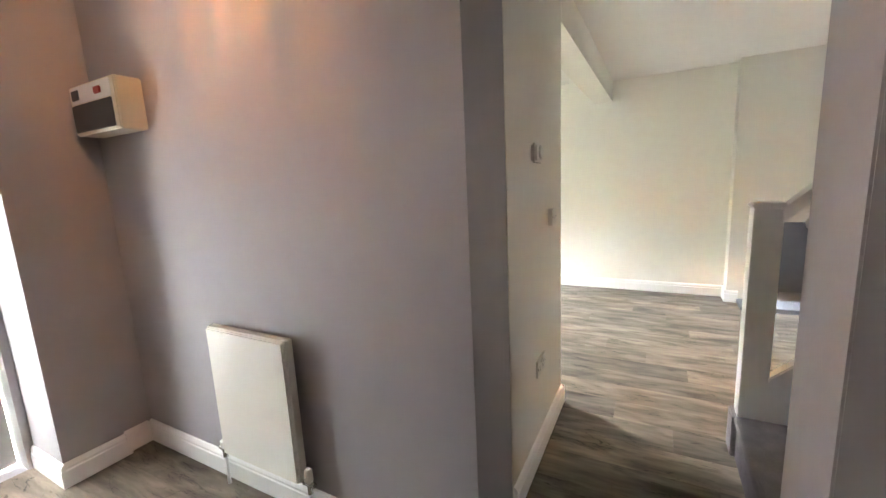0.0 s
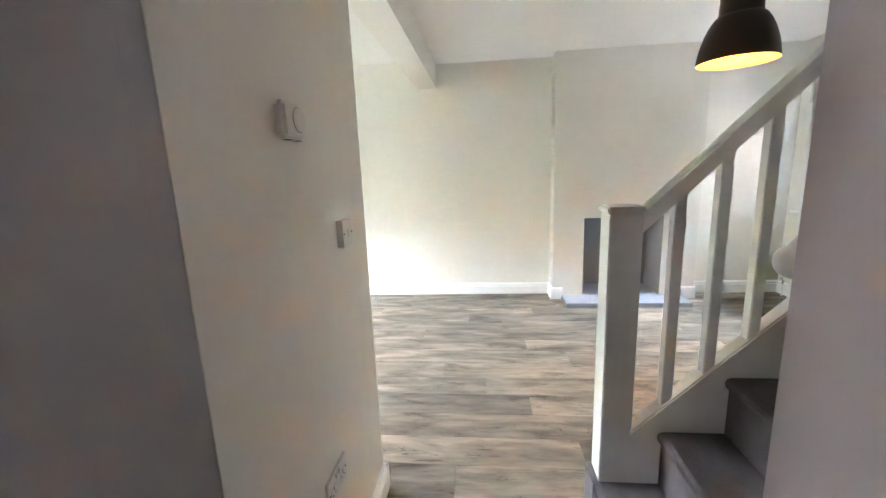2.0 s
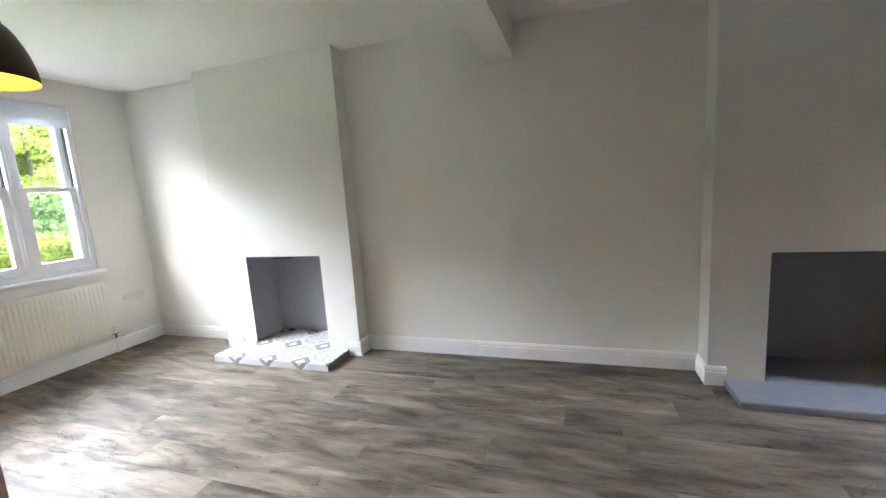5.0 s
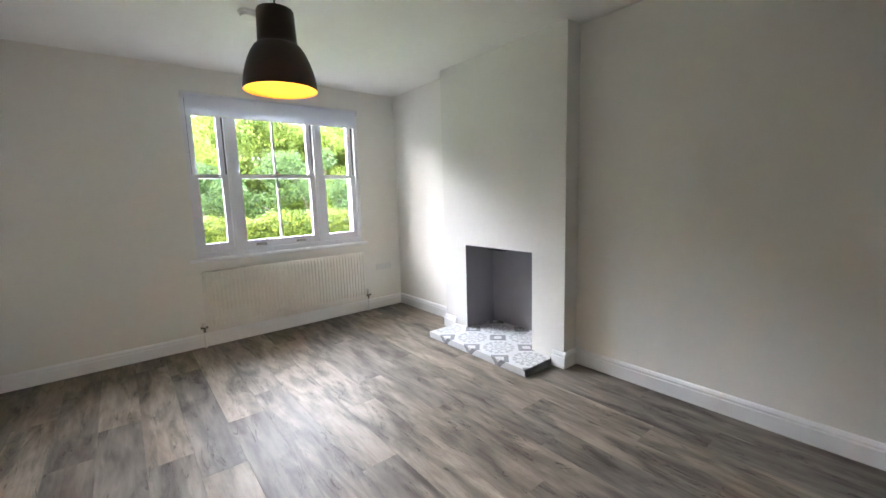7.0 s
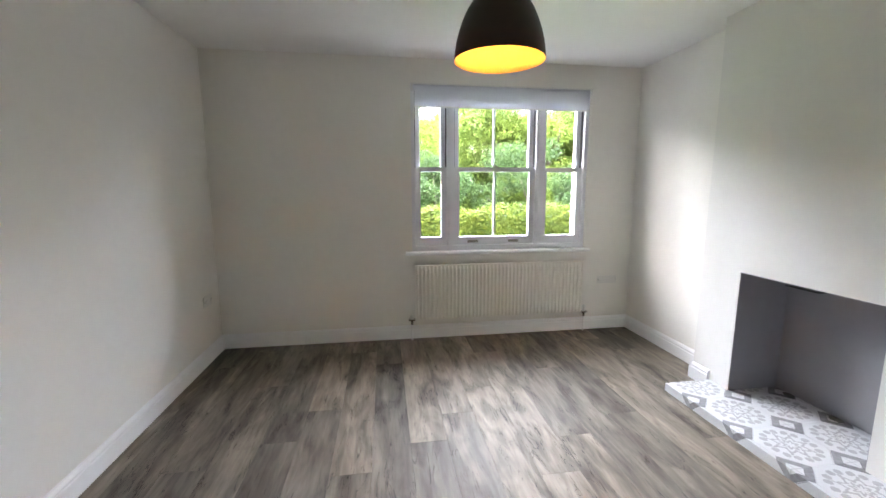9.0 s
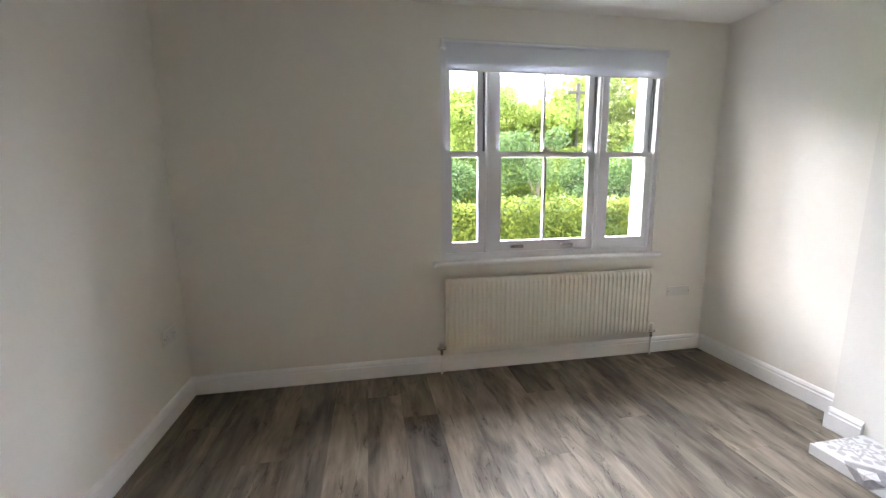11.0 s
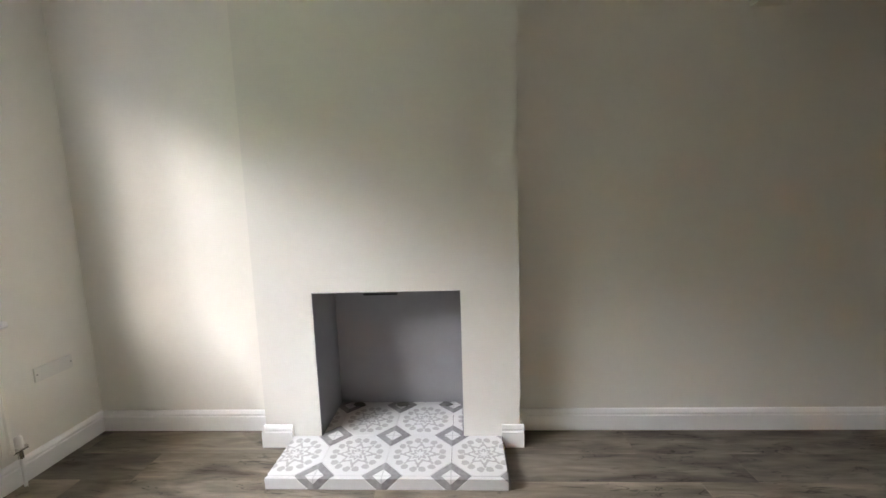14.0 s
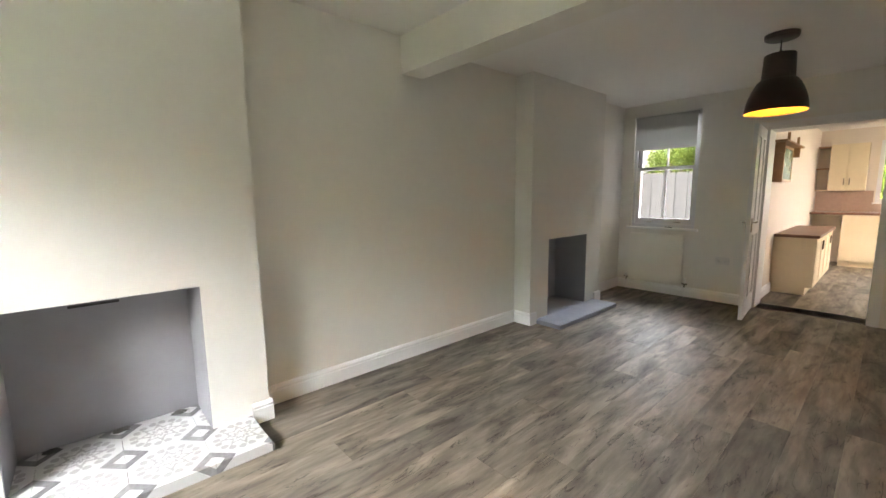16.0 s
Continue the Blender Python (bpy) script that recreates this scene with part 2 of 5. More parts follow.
def plank_mat():
    """Grey-brown oak plank: streaks along x, knots, per-plank shade."""
    m = bpy.data.materials.new("oak_plank_vinyl")
    m.use_nodes = True
    nt = m.node_tree
    b = nt.nodes["Principled BSDF"]
    geo = nt.nodes.new("ShaderNodeNewGeometry")
    oi = nt.nodes.new("ShaderNodeObjectInfo")
    offs = nt.nodes.new("ShaderNodeVectorMath")
    offs.operation = "SCALE"
    offs.inputs[0].default_value = (37.0, 11.0, 5.0)
    nt.links.new(oi.outputs["Random"], offs.inputs["Scale"])
    pos = nt.nodes.new("ShaderNodeVectorMath")
    pos.operation = "ADD"
    nt.links.new(geo.outputs["Position"], pos.inputs[0])
    nt.links.new(offs.outputs[0], pos.inputs[1])

    def layer(sx, sy, detail, dist):
        mp = nt.nodes.new("ShaderNodeMapping")
        mp.inputs["Scale"].default_value = (sx, sy, 1)
        nt.links.new(pos.outputs[0], mp.inputs[0])
        n = nt.nodes.new("ShaderNodeTexNoise")
        n.inputs["Scale"].default_value = 1.0
        n.inputs["Detail"].default_value = detail
        n.inputs["Distortion"].default_value = dist
        nt.links.new(mp.outputs[0], n.inputs["Vector"])
        return n.outputs["Fac"]

    broad = layer(1.5, 7.0, 4, 0.6)
    grain = layer(4.0, 40.0, 6, 0.6)
    blotch = layer(2.2, 7.5, 5, 1.0)
    vein = layer(1.9, 10.0, 4, 1.4)
    mid = layer(3.2, 15.0, 5, 1.3)
    knot = layer(4.0, 30.0, 4, 2.0)

    def ranged(v, f0, f1, t0, t1):
        n = nt.nodes.new("ShaderNodeMapRange")
        for k, x in zip(("From Min", "From Max", "To Min", "To Max"), (f0, f1, t0, t1)):
            n.inputs[k].default_value = x
        nt.links.new(v, n.inputs["Value"])
        return n.outputs["Result"]

    def times(p, q):
        n = nt.nodes.new("ShaderNodeMath")
        n.operation = "MULTIPLY"
        nt.links.new(p, n.inputs[0])
        nt.links.new(q, n.inputs[1])
        return n.outputs[0]

    r1 = nt.nodes.new("ShaderNodeValToRGB")
    r1.color_ramp.elements[0].position = 0.30
    r1.color_ramp.elements[0].color = (0.143, 0.121, 0.096, 1)
    r1.color_ramp.elements[1].position = 0.70
    r1.color_ramp.elements[1].color = (0.305, 0.265, 0.210, 1)
    nt.links.new(broad, r1.inputs[0])
    line = nt.nodes.new("ShaderNodeMath")
    line.operation = "SUBTRACT"
    line.inputs[1].default_value = 0.5
    nt.links.new(vein, line.inputs[0])
    dist = nt.nodes.new("ShaderNodeMath")
    dist.operation = "ABSOLUTE"
    nt.links.new(line.outputs[0], dist.inputs[0])
    crack = nt.nodes.new("ShaderNodeMath")
    crack.operation = "MAXIMUM"
    nt.links.new(ranged(dist.outputs[0], 0.002, 0.011, 0.45, 1.0), crack.inputs[0])
    nt.links.new(ranged(blotch, 0.40, 0.52, 0.30, 1.0), crack.inputs[1])
    figure = times(ranged(mid, 0.34, 0.64, 0.84, 1.08), ranged(knot, 0.64, 0.72, 1.0, 0.50))
    shade = times(times(times(ranged(blotch, 0.30, 0.54, 0.56, 1.05), crack.outputs[0]), figure),
                  times(ranged(grain, 0.32, 0.68, 0.86, 1.10), ranged(oi.outputs["Random"], 0.0, 1.0, 0.72, 1.22)))
    hsv = nt.nodes.new("ShaderNodeHueSaturation")
    nt.links.new(r1.outputs[0], hsv.inputs["Color"])
    nt.links.new(ranged(oi.outputs["Random"], 0.0, 1.0, 0.90, 1.12), hsv.inputs["Saturation"])
    nt.links.new(shade, hsv.inputs["Value"])
    nt.links.new(hsv.outputs[0], b.inputs["Base Color"])
    b.inputs["Specular IOR Level"].default_value = 0.10
    nt.links.new(ranged(blotch, 0.3, 0.7, 0.52, 0.42), b.inputs["Roughness"])
    bp = nt.nodes.new("ShaderNodeBump")
    bp.inputs["Strength"].default_value = 0.18
    bp.inputs["Distance"].default_value = 0.003
    nt.links.new(grain, bp.inputs["Height"])
    nt.links.new(bp.outputs[0], b.inputs["Normal"])
    return m


M_PLANK = plank_mat()


def math_node(nt, op, a, b=None):
    n = nt.nodes.new("ShaderNodeMath")
    n.operation = op
    for i, v in enumerate((a, b)):
        if v is None:
            continue
        if isinstance(v, (int, float)):
            n.inputs[i].default_value = v
        else:
            nt.links.new(v, n.inputs[i])
    return n.outputs[0]


def tile_mat(kind):
    """Printed ceramic: a grey rosette, or a dark diamond ring, about the tile's own centre."""
    m = bpy.data.materials.new("tile_" + kind)
    m.use_nodes = True
    nt = m.node_tree
    b = nt.nodes["Principled BSDF"]
    b.inputs["Roughness"].default_value = 0.5
    b.inputs["Specular IOR Level"].default_value = 0.25
    tc = nt.nodes.new("ShaderNodeTexCoord")
    sp = nt.nodes.new("ShaderNodeSeparateXYZ")
    nt.links.new(tc.outputs["Object"], sp.inputs[0])
    wob = nt.nodes.new("ShaderNodeTexNoise")
    wob.inputs["Scale"].default_value = 55
    nt.links.new(tc.outputs["Object"], wob.inputs["Vector"])
    shift = math_node(nt, "MULTIPLY", math_node(nt, "SUBTRACT", wob.outputs["Fac"], 0.5), 0.016 if kind == "rosette" else 0.002)
    x, y = math_node(nt, "ADD", sp.outputs[0], shift), math_node(nt, "SUBTRACT", sp.outputs[1], shift)
    if kind == "rosette":
        r = math_node(nt, "SQRT", math_node(nt, "ADD", math_node(nt, "MULTIPLY", x, x), math_node(nt, "MULTIPLY", y, y)))
        a = math_node(nt, "ARCTAN2", y, x)
        c8 = math_node(nt, "COSINE", math_node(nt, "MULTIPLY", a, 8.0))
        c16 = math_node(nt, "COSINE", math_node(nt, "MULTIPLY", a, 16.0))

        def ring(radius, half, wob, amount):
            centre = math_node(nt, "ADD", radius, math_node(nt, "MULTIPLY", wob, amount))
            d = math_node(nt, "ABSOLUTE", math_node(nt, "SUBTRACT", r, centre))
            return math_node(nt, "LESS_THAN", d, half)

        star = ring(0.064, 0.0085, c8, 0.013)
        inner = ring(0.030, 0.0085, c8, 0.009)
        step = math.pi / 4
        fold = math_node(nt, "SUBTRACT", math_node(nt, "MODULO", math_node(nt, "ADD", a, 4 * math.pi + step / 2), step), step / 2)
        u = math_node(nt, "ABSOLUTE", math_node(nt, "MULTIPLY", r, math_node(nt, "SINE", fold)))
        v = math_node(nt, "MULTIPLY", r, math_node(nt, "COSINE", fold))

        def blob(cu, cv, ru, rv):
            du = math_node(nt, "DIVIDE", math_node(nt, "SUBTRACT", u, cu), ru)
            dv = math_node(nt, "DIVIDE", math_node(nt, "SUBTRACT", v, cv), rv)
            d = math_node(nt, "ADD", math_node(nt, "MULTIPLY", du, du), math_node(nt, "MULTIPLY", dv, dv))
            return math_node(nt, "LESS_THAN", d, 1.0)

        petal = math_node(nt, "MAXIMUM", blob(0.021, 0.113, 0.0175, 0.0185), blob(0.0, 0.092, 0.007, 0.010))
        fac = math_node(nt, "MAXIMUM", math_node(nt, "MAXIMUM", star, inner), petal)
        dark = (0.41, 0.405, 0.40, 1)
    else:
        s = math_node(nt, "ADD", math_node(nt, "ABSOLUTE", x), math_node(nt, "ABSOLUTE", y))
        fac = math_node(nt, "MULTIPLY", math_node(nt, "GREATER_THAN", s, 0.046), math_node(nt, "LESS_THAN", s, 0.096))
        side = math_node(nt, "ADD", math_node(nt, "MULTIPLY", math_node(nt, "GREATER_THAN", x, 0.0), 0.12), 0.88)
        thin = math_node(nt, "LESS_THAN", math_node(nt, "MINIMUM", math_node(nt, "ABSOLUTE", x), math_node(nt, "ABSOLUTE", y)), 0.003)
        thin = math_node(nt, "MULTIPLY", math_node(nt, "MULTIPLY", thin, math_node(nt, "LESS_THAN", s, 0.046)), 0.35)
        fac = math_node(nt, "MAXIMUM", math_node(nt, "MULTIPLY", fac, side), thin)
        dark = (0.19, 0.185, 0.19, 1)
    n = nt.nodes.new("ShaderNodeTexNoise")
    n.inputs["Scale"].default_value = 40
    nt.links.new(tc.outputs["Object"], n.inputs["Vector"])
    f2 = math_node(nt, "MULTIPLY", fac, math_node(nt, "ADD", math_node(nt, "MULTIPLY", n.outputs["Fac"], 0.5), 0.62))
    mx = nt.nodes.new("ShaderNodeMixRGB")
    mx.inputs[1].default_value = (0.67, 0.67, 0.665, 1)
    mx.inputs[2].default_value = dark
    nt.links.new(f2, mx.inputs[0])
    nt.links.new(mx.outputs[0], b.inputs["Base Color"])
    return m


M_ROSETTE = tile_mat("rosette")
M_DIAMOND = tile_mat("diamond")
M_TILEPLAIN = mat("tile_ground", (0.62, 0.62, 0.615), 0.5, noise_scale=40, noise_amt=0.05, spec=0.25)


# ---- building helpers ----
def box(bm, x0, x1, y0, y1, z0, z1, bevel=0.0):
    vs = [bm.verts.new((x, y, z)) for x in (x0, x1) for y in (y0, y1) for z in (z0, z1)]
    quads = ((0, 1, 3, 2), (4, 6, 7, 5), (0, 4, 5, 1), (2, 3, 7, 6), (0, 2, 6, 4), (1, 5, 7, 3))
    fs = [bm.faces.new([vs[i] for i in q]) for q in quads]
    if bevel:
        es = list({e for f in fs for e in f.edges})
        bmesh.ops.bevel(bm, geom=es, offset=bevel, segments=2, affect="EDGES")
    return bm


def boxes(*rows, bevel=0.0):
    bm = bmesh.new()
    for r in rows:
        box(bm, *r, bevel=bevel)
    return bm


def prism(points, axis, a0, a1, bevel=0.0):
    """Extrude a polygon along an axis: points are (y, z), (x, z) or (x, y) for axis 0, 1, 2."""
    bm = bmesh.new()

    def at(p, a):
        return (a, p[0], p[1]) if axis == 0 else (p[0], a, p[1]) if axis == 1 else (p[0], p[1], a)
    lo = [bm.verts.new(at(p, a0)) for p in points]
    hi = [bm.verts.new(at(p, a1)) for p in points]
    n = len(points)
    bm.faces.new(lo)
    bm.faces.new(hi[::-1])
    for i in range(n):
        bm.faces.new((lo[i], hi[i], hi[(i + 1) % n], lo[(i + 1) % n]))
    bmesh.ops.recalc_face_normals(bm, faces=bm.faces)
    if bevel:
        bmesh.ops.bevel(bm, geom=list(bm.edges), offset=bevel, segments=2, affect="EDGES")
    return bm


def lathe(profile, segments=40, cx=0.0, cy=0.0):
    bm = bmesh.new()
    rings = []
    for r, z in profile:
        rings.append([bm.verts.new((cx + r * math.cos(2 * math.pi * i / segments), cy + r * math.sin(2 * math.pi * i / segments), z))
                      for i in range(segments)])
    for a, b in zip(rings, rings[1:]):
        for i in range(segments):
            bm.faces.new((a[i], a[(i + 1) % segments], b[(i + 1) % segments], b[i]))
    return bm


def tube(p0, p1, radius, segments=12, bm=None):
    bm = bm or bmesh.new()
    a, b = Vector(p0), Vector(p1)
    q = (b - a).to_track_quat("Z", "Y")
    ra = [bm.verts.new(a + q @ Vector((radius * math.cos(2 * math.pi * i / segments), radius * math.sin(2 * math.pi * i / segments), 0))) for i in range(segments)]
    rb = [bm.verts.new(v.co + (b - a)) for v in ra]
    for i in range(segments):
        bm.faces.new((ra[i], ra[(i + 1) % segments], rb[(i + 1) % segments], rb[i]))
    bm.faces.new(ra[::-1])
    bm.faces.new(rb)
    return bm


def link(name, bm, material, smooth=False):
    me = bpy.data.meshes.new(name)
    bmesh.ops.recalc_face_normals(bm, faces=bm.faces)
    bm.to_mesh(me)
    bm.free()
    me.materials.append(material)
    if smooth:
        for p in me.polygons:
            p.use_smooth = True
        me.set_sharp_from_angle(angle=radians(40))
    return new(name, me)


def structure(name, bm, material, label, category, smooth=False):
    return tagged(link(name, bm, material, smooth), label, category, kind="structure")


def thing(name, at, label, category, group=""):
    ob = new(name)
    ob.location = at
    ob.empty_display_size = 0.1
    return tagged(ob, label, category, group)


def part(name, bm, material, parent, label="", smooth=False):
    """One mesh under a thing or part, its coordinates given from the parent's own origin."""
    ob = link(name, bm, material, smooth)
    ob.parent = parent
    if label:
        ob["label"] = label
    return ob


def holed(axis, t0, t1, u0, u1, z0, z1, holes):
    """A wall slab with through openings. axis 0: thickness along x, u along y; axis 1: thickness along y, u along x."""
    us = sorted({u0, u1, *[v for h in holes for v in h[:2]]})
    zs = sorted({z0, z1, *[v for h in holes for v in h[2:]]})
    us = [u for u in us if u0 <= u <= u1]
    zs = [z for z in zs if z0 <= z <= z1]

    def solid(i, j):
        if not (0 <= i < len(us) - 1 and 0 <= j < len(zs) - 1):
            return False
        cu, cz = (us[i] + us[i + 1]) / 2, (zs[j] + zs[j + 1]) / 2
        return not any(h[0] < cu < h[1] and h[2] < cz < h[3] for h in holes)
    bm = bmesh.new()
    cache = {}

    def v(t, u, z):
        k = (t, u, z)
        if k not in cache:
            cache[k] = bm.verts.new((t, u, z) if axis == 0 else (u, t, z))
        return cache[k]
    for i in range(len(us) - 1):
        for j in range(len(zs) - 1):
            if not solid(i, j):
                continue
            a, b, c, d = us[i], us[i + 1], zs[j], zs[j + 1]
            for t in (t0, t1):
                bm.faces.new((v(t, a, c), v(t, b, c), v(t, b, d), v(t, a, d)))
            for (di, dj), (p, q) in (((-1, 0), ((a, c), (a, d))), ((1, 0), ((b, c), (b, d))), ((0, -1), ((a, c), (b, c))), ((0, 1), ((a, d), (b, d)))):
                if not solid(i + di, j + dj):
                    bm.faces.new((v(t0, *p), v(t1, *p), v(t1, *q), v(t0, *q)))
    return bm


# ---- the shell ----
XF, XR = -2.48, 4.86          # front and rear wall faces
YP, YL = 0.16, -3.655         # party wall and opposite wall faces
YH = YL - 0.322               # hall side of the opposite wall
CF, CR = 2.48, 2.44           # ceilings, front and rear part
WIN = (-1.985, -0.335, 0.80, 2.28)
RWIN = (-0.765, 0.005, 0.86, 2.29)
KDOOR = (-2.32, -1.40, 0.0, 1.985)
FP1 = (-1.08, -0.30, 0.0, 0.856)
FP2 = (2.83, 3.60, 0.0, 0.848)

structure("floor", boxes((XF - 0.2, XR + 0.02, YL - 0.05, YP + 0.35, -0.20, -0.012)), M_SUBFLOOR, "concrete base under grey-brown wood-effect planks", "floor")
# unseen upper walls and roof, added to shield the yard from sky_lamp
UPX0, UPX1, UPY0, UPY1 = XF - 0.30, XR + 0.30, YL - 0.36, YP + 0.40
structure("upper_storey", boxes((UPX0, UPX0 + 0.28, UPY0, UPY1, 2.702, 5.4), (UPX1 - 0.17, UPX1, UPY0, UPY1, 2.702, 5.4), (UPX0 + 0.28, UPX1 - 0.17, UPY0, UPY0 + 0.2, 2.702, 5.4), (UPX0 + 0.28, UPX1 - 0.17, UPY1 - 0.2, UPY1, 2.702, 5.4)),
          M_RENDERW, "plain unseen upper walls, added to block the sky lamp", "wall")
structure("roof", prism([(UPX0 - 0.3, 5.402), (UPX1 + 0.3, 5.402), ((UPX0 + UPX1) / 2, 7.6)], 1, UPY0 - 0.1, UPY1), M_SLATE, "plain unseen pitched roof, added to block the sky lamp", "roof")
structure("floor_hall", boxes((-1.25, 3.1, -6.6, YL - 0.05, -0.20, -0.012)), M_SUBFLOOR, "floor base under dark wood-effect planks in the hall", "floor")
structure("floor_kitchen", boxes((XR + 0.02, 9.6, -4.6, -1.2, -0.20, -0.012)), M_SUBFLOOR, "floor base under wood-effect planks in the kitchen", "floor")

structure("wall_front", holed(0, XF - 0.30, XF, YL - 0.36, YP + 0.30, -0.2, 2.7, [WIN]), M_WALL, "off-white painted plaster wall with a wide window", "wall")
structure("wall_party", holed(1, YP, YP + 0.20, XF - 0.30, XR + 0.3, -0.2, 2.7, [FP1, FP2]), M_WALL, "off-white painted plaster wall with two fireplaces", "wall")
structure("wall_party_back", boxes((XF - 0.30, XR + 0.3, YP + 0.205, YP + 0.40, -0.2, 2.7)), M_FIREBOX, "grey-painted back of the two fireplace recesses", "wall")
structure("wall_rear", holed(0, XR, XR + 0.30, YL - 0.36, YP - 0.002, -0.2, 2.7, [RWIN, KDOOR]), M_WALL, "off-white painted wall with window and kitchen doorway", "wall")
structure("wall_side", holed(1, YL - 0.025, YL, XF, XR, -0.2, 2.7, [(1.350, 2.20, -0.02, 2.06), (1.155, 1.350, -0.2, 2.7)]), M_WALL, "off-white painted side wall of the long room", "wall")
structure("wall_hall", holed(1, YH, YL - 0.027, XF, XR, -0.2, 2.7, [(1.350, 2.202, -0.02, 2.06)]), M_HALL, "thick grey-lilac painted hall wall with an open doorway", "wall")
structure("wall_hall_return", boxes((1.156, 1.350, YL - 0.0265, -3.633, -0.2, 2.6)), M_HALL, "grey-lilac painted end of the hall wall", "wall")
structure("doorway_lining", boxes((2.196, 2.209, YH + 0.002, YL - 0.004, 0.0, 2.055)), M_HALL, "grey painted side of the hall doorway", "wall")
structure("wall_nib", boxes((1.155, 1.352, -3.6325, -2.685, -0.2, 2.60)), M_WALL, "off-white stub of a removed dividing wall", "wall")
structure("beam", boxes((1.153, 1.354, -2.683, YP - 0.001, 2.21, 2.60)), M_WALL, "off-white boxed ceiling beam across the room", "beam")
structure("chimney_breast_front", holed(1, 0.0, YP - 0.001, -1.385, 0.0, 0.0, CF + 0.05, [FP1]), M_WALLSHADE, "off-white chimney breast with a square fireplace opening", "chimney breast")
structure("chimney_breast_rear", holed(1, -0.04, YP - 0.001, 2.523, 3.925, 0.0, CR + 0.05, [FP2]), M_WALLSHADE, "off-white chimney breast with a square fireplace opening", "chimney breast")
structure("ceiling_front", boxes((XF - 0.1, 1.20, YL - 0.02, YP + 0.1, CF, CF + 0.18)), M_CEIL, "white painted plaster ceiling", "ceiling")
structure("ceiling_rear", boxes((1.30, 3.35, YL - 0.02, YP + 0.1, CR, CR + 0.22), (3.35, XR + 0.1, -2.74, YP + 0.1, CR, CR + 0.22)), M_CEIL, "white painted plaster ceiling with stair opening", "ceiling")
structure("stairwell_wall", boxes((3.30, 3.35, YL - 0.3, -2.74, CR + 0.22, 4.9), (3.30, XR + 0.2, -2.74, -2.69, CR + 0.22, 4.9), (XR + 0.1, XR + 0.2, YL - 0.3, -2.74, 2.7, 4.9),
                                  (3.30, XR + 0.2, YL - 0.1, YL - 0.02, 2.7, 4.9), (3.30, XR + 0.2, YL - 0.1, -2.69, 4.9, 5.0)), M_WALL, "off-white walls round the top of the stairs", "wall")

# linings of the fireplaces: grey sides and head
for nm, fp, yf in (("fireplace_lining_front", FP1, 0.004), ("fireplace_lining_rear", FP2, -0.036)):
    bm = boxes((fp[0] + 0.001, fp[0] + 0.004, yf, YP + 0.203, 0, fp[3] - 0.004), (fp[1] - 0.004, fp[1] - 0.001, yf, YP + 0.203, 0, fp[3] - 0.004),
               (fp[0] + 0.001, fp[1] - 0.001, yf, YP + 0.203, fp[3] - 0.004, fp[3] - 0.001))
    structure(nm, bm, M_FIREBOX, "matt grey painted lining of the fireplace", "fireplace")

# hall shell
structure("wall_hall_west", holed(0, -1.35, -1.05, -6.6, YH - 0.005, -0.2, 2.7, [(-5.36, -4.42, -0.01, 2.06)]), M_HALL, "grey-lilac hall wall around the front door", "wall")
structure("wall_hall_stub", boxes((-1.05, -0.72, -4.385, YH - 0.002, -0.2, 2.7), (-0.7195, -0.695, -4.385, -4.125, -0.2, 2.7)), M_HALL, "grey-lilac boxed corner beside the front door", "wall")
structure("wall_hall_east", boxes((3.05, 3.2, -6.6, YH - 0.005, -0.2, 2.7)), M_HALL, "grey-lilac painted hall wall", "wall")
structure("wall_hall_south", boxes((-1.35, 3.2, -6.75, -6.6, -0.2, 2.7)), M_HALL, "grey-lilac painted hall wall", "wall")
structure("ceiling_hall", boxes((-1.35, 3.2, -6.7, YH - 0.005, 2.42, 2.6)), M_CEIL, "white painted hall ceiling", "ceiling")

# kitchen shell
KX, KY = 9.55, -1.37
KWIN = (-3.3, -2.14, 1.09, 2.15)
# unseen height above the ceiling is added to block sky from the rear window
structure("wall_kitchen_left", boxes((XR + 0.30, KX + 0.2, KY, KY + 0.22, -0.2, 5.2)), M_KWALL, "cream kitchen wall, warm light put into its colour", "wall")
# added out of view to cut light bounced off the kitchen wall
structure("wall_kitchen_outside", boxes((XR + 0.30, KX + 0.2, KY + 0.2205, KY + 0.24, -0.3, 5.2)), M_YARDWALL, "dark unseen skin outside the kitchen, added to cut bounced light", "wall")
structure("wall_kitchen_far", holed(0, KX, KX + 0.25, -4.8, KY, -0.2, 2.6, [KWIN]), M_KWALL, "cream kitchen wall with a window, warm light put into its colour", "wall")
# the opening is unseen, added to let its lamp light the kitchen
structure("wall_kitchen_right", holed(1, -4.8, -4.6, XR + 0.30, KX + 0.2, -0.2, 2.6, [(7.0, 7.55, 1.1, 2.0)]), M_KWALL, "cream kitchen wall, warm light put into its colour", "wall")
structure("wall_kitchen_near", holed(0, XR + 0.302, XR + 0.31, -4.6, KY, -0.2, 2.4, [KDOOR]), M_KWALL, "cream kitchen wall around the doorway, warm light put into its colour", "wall")
structure("ceiling_kitchen", boxes((XR + 0.3, KX + 0.25, -4.8, KY + 0.2, 2.38, 2.6)), M_CEIL, "white painted kitchen ceiling", "ceiling")

# skirting boards
SK = ((0, 0), (0.019, 0), (0.019, 0.086), (0.015, 0.091), (0.015, 0.099), (0.017, 0.103), (0.013, 0.112), (0.008, 0.120), (0.0, 0.124))


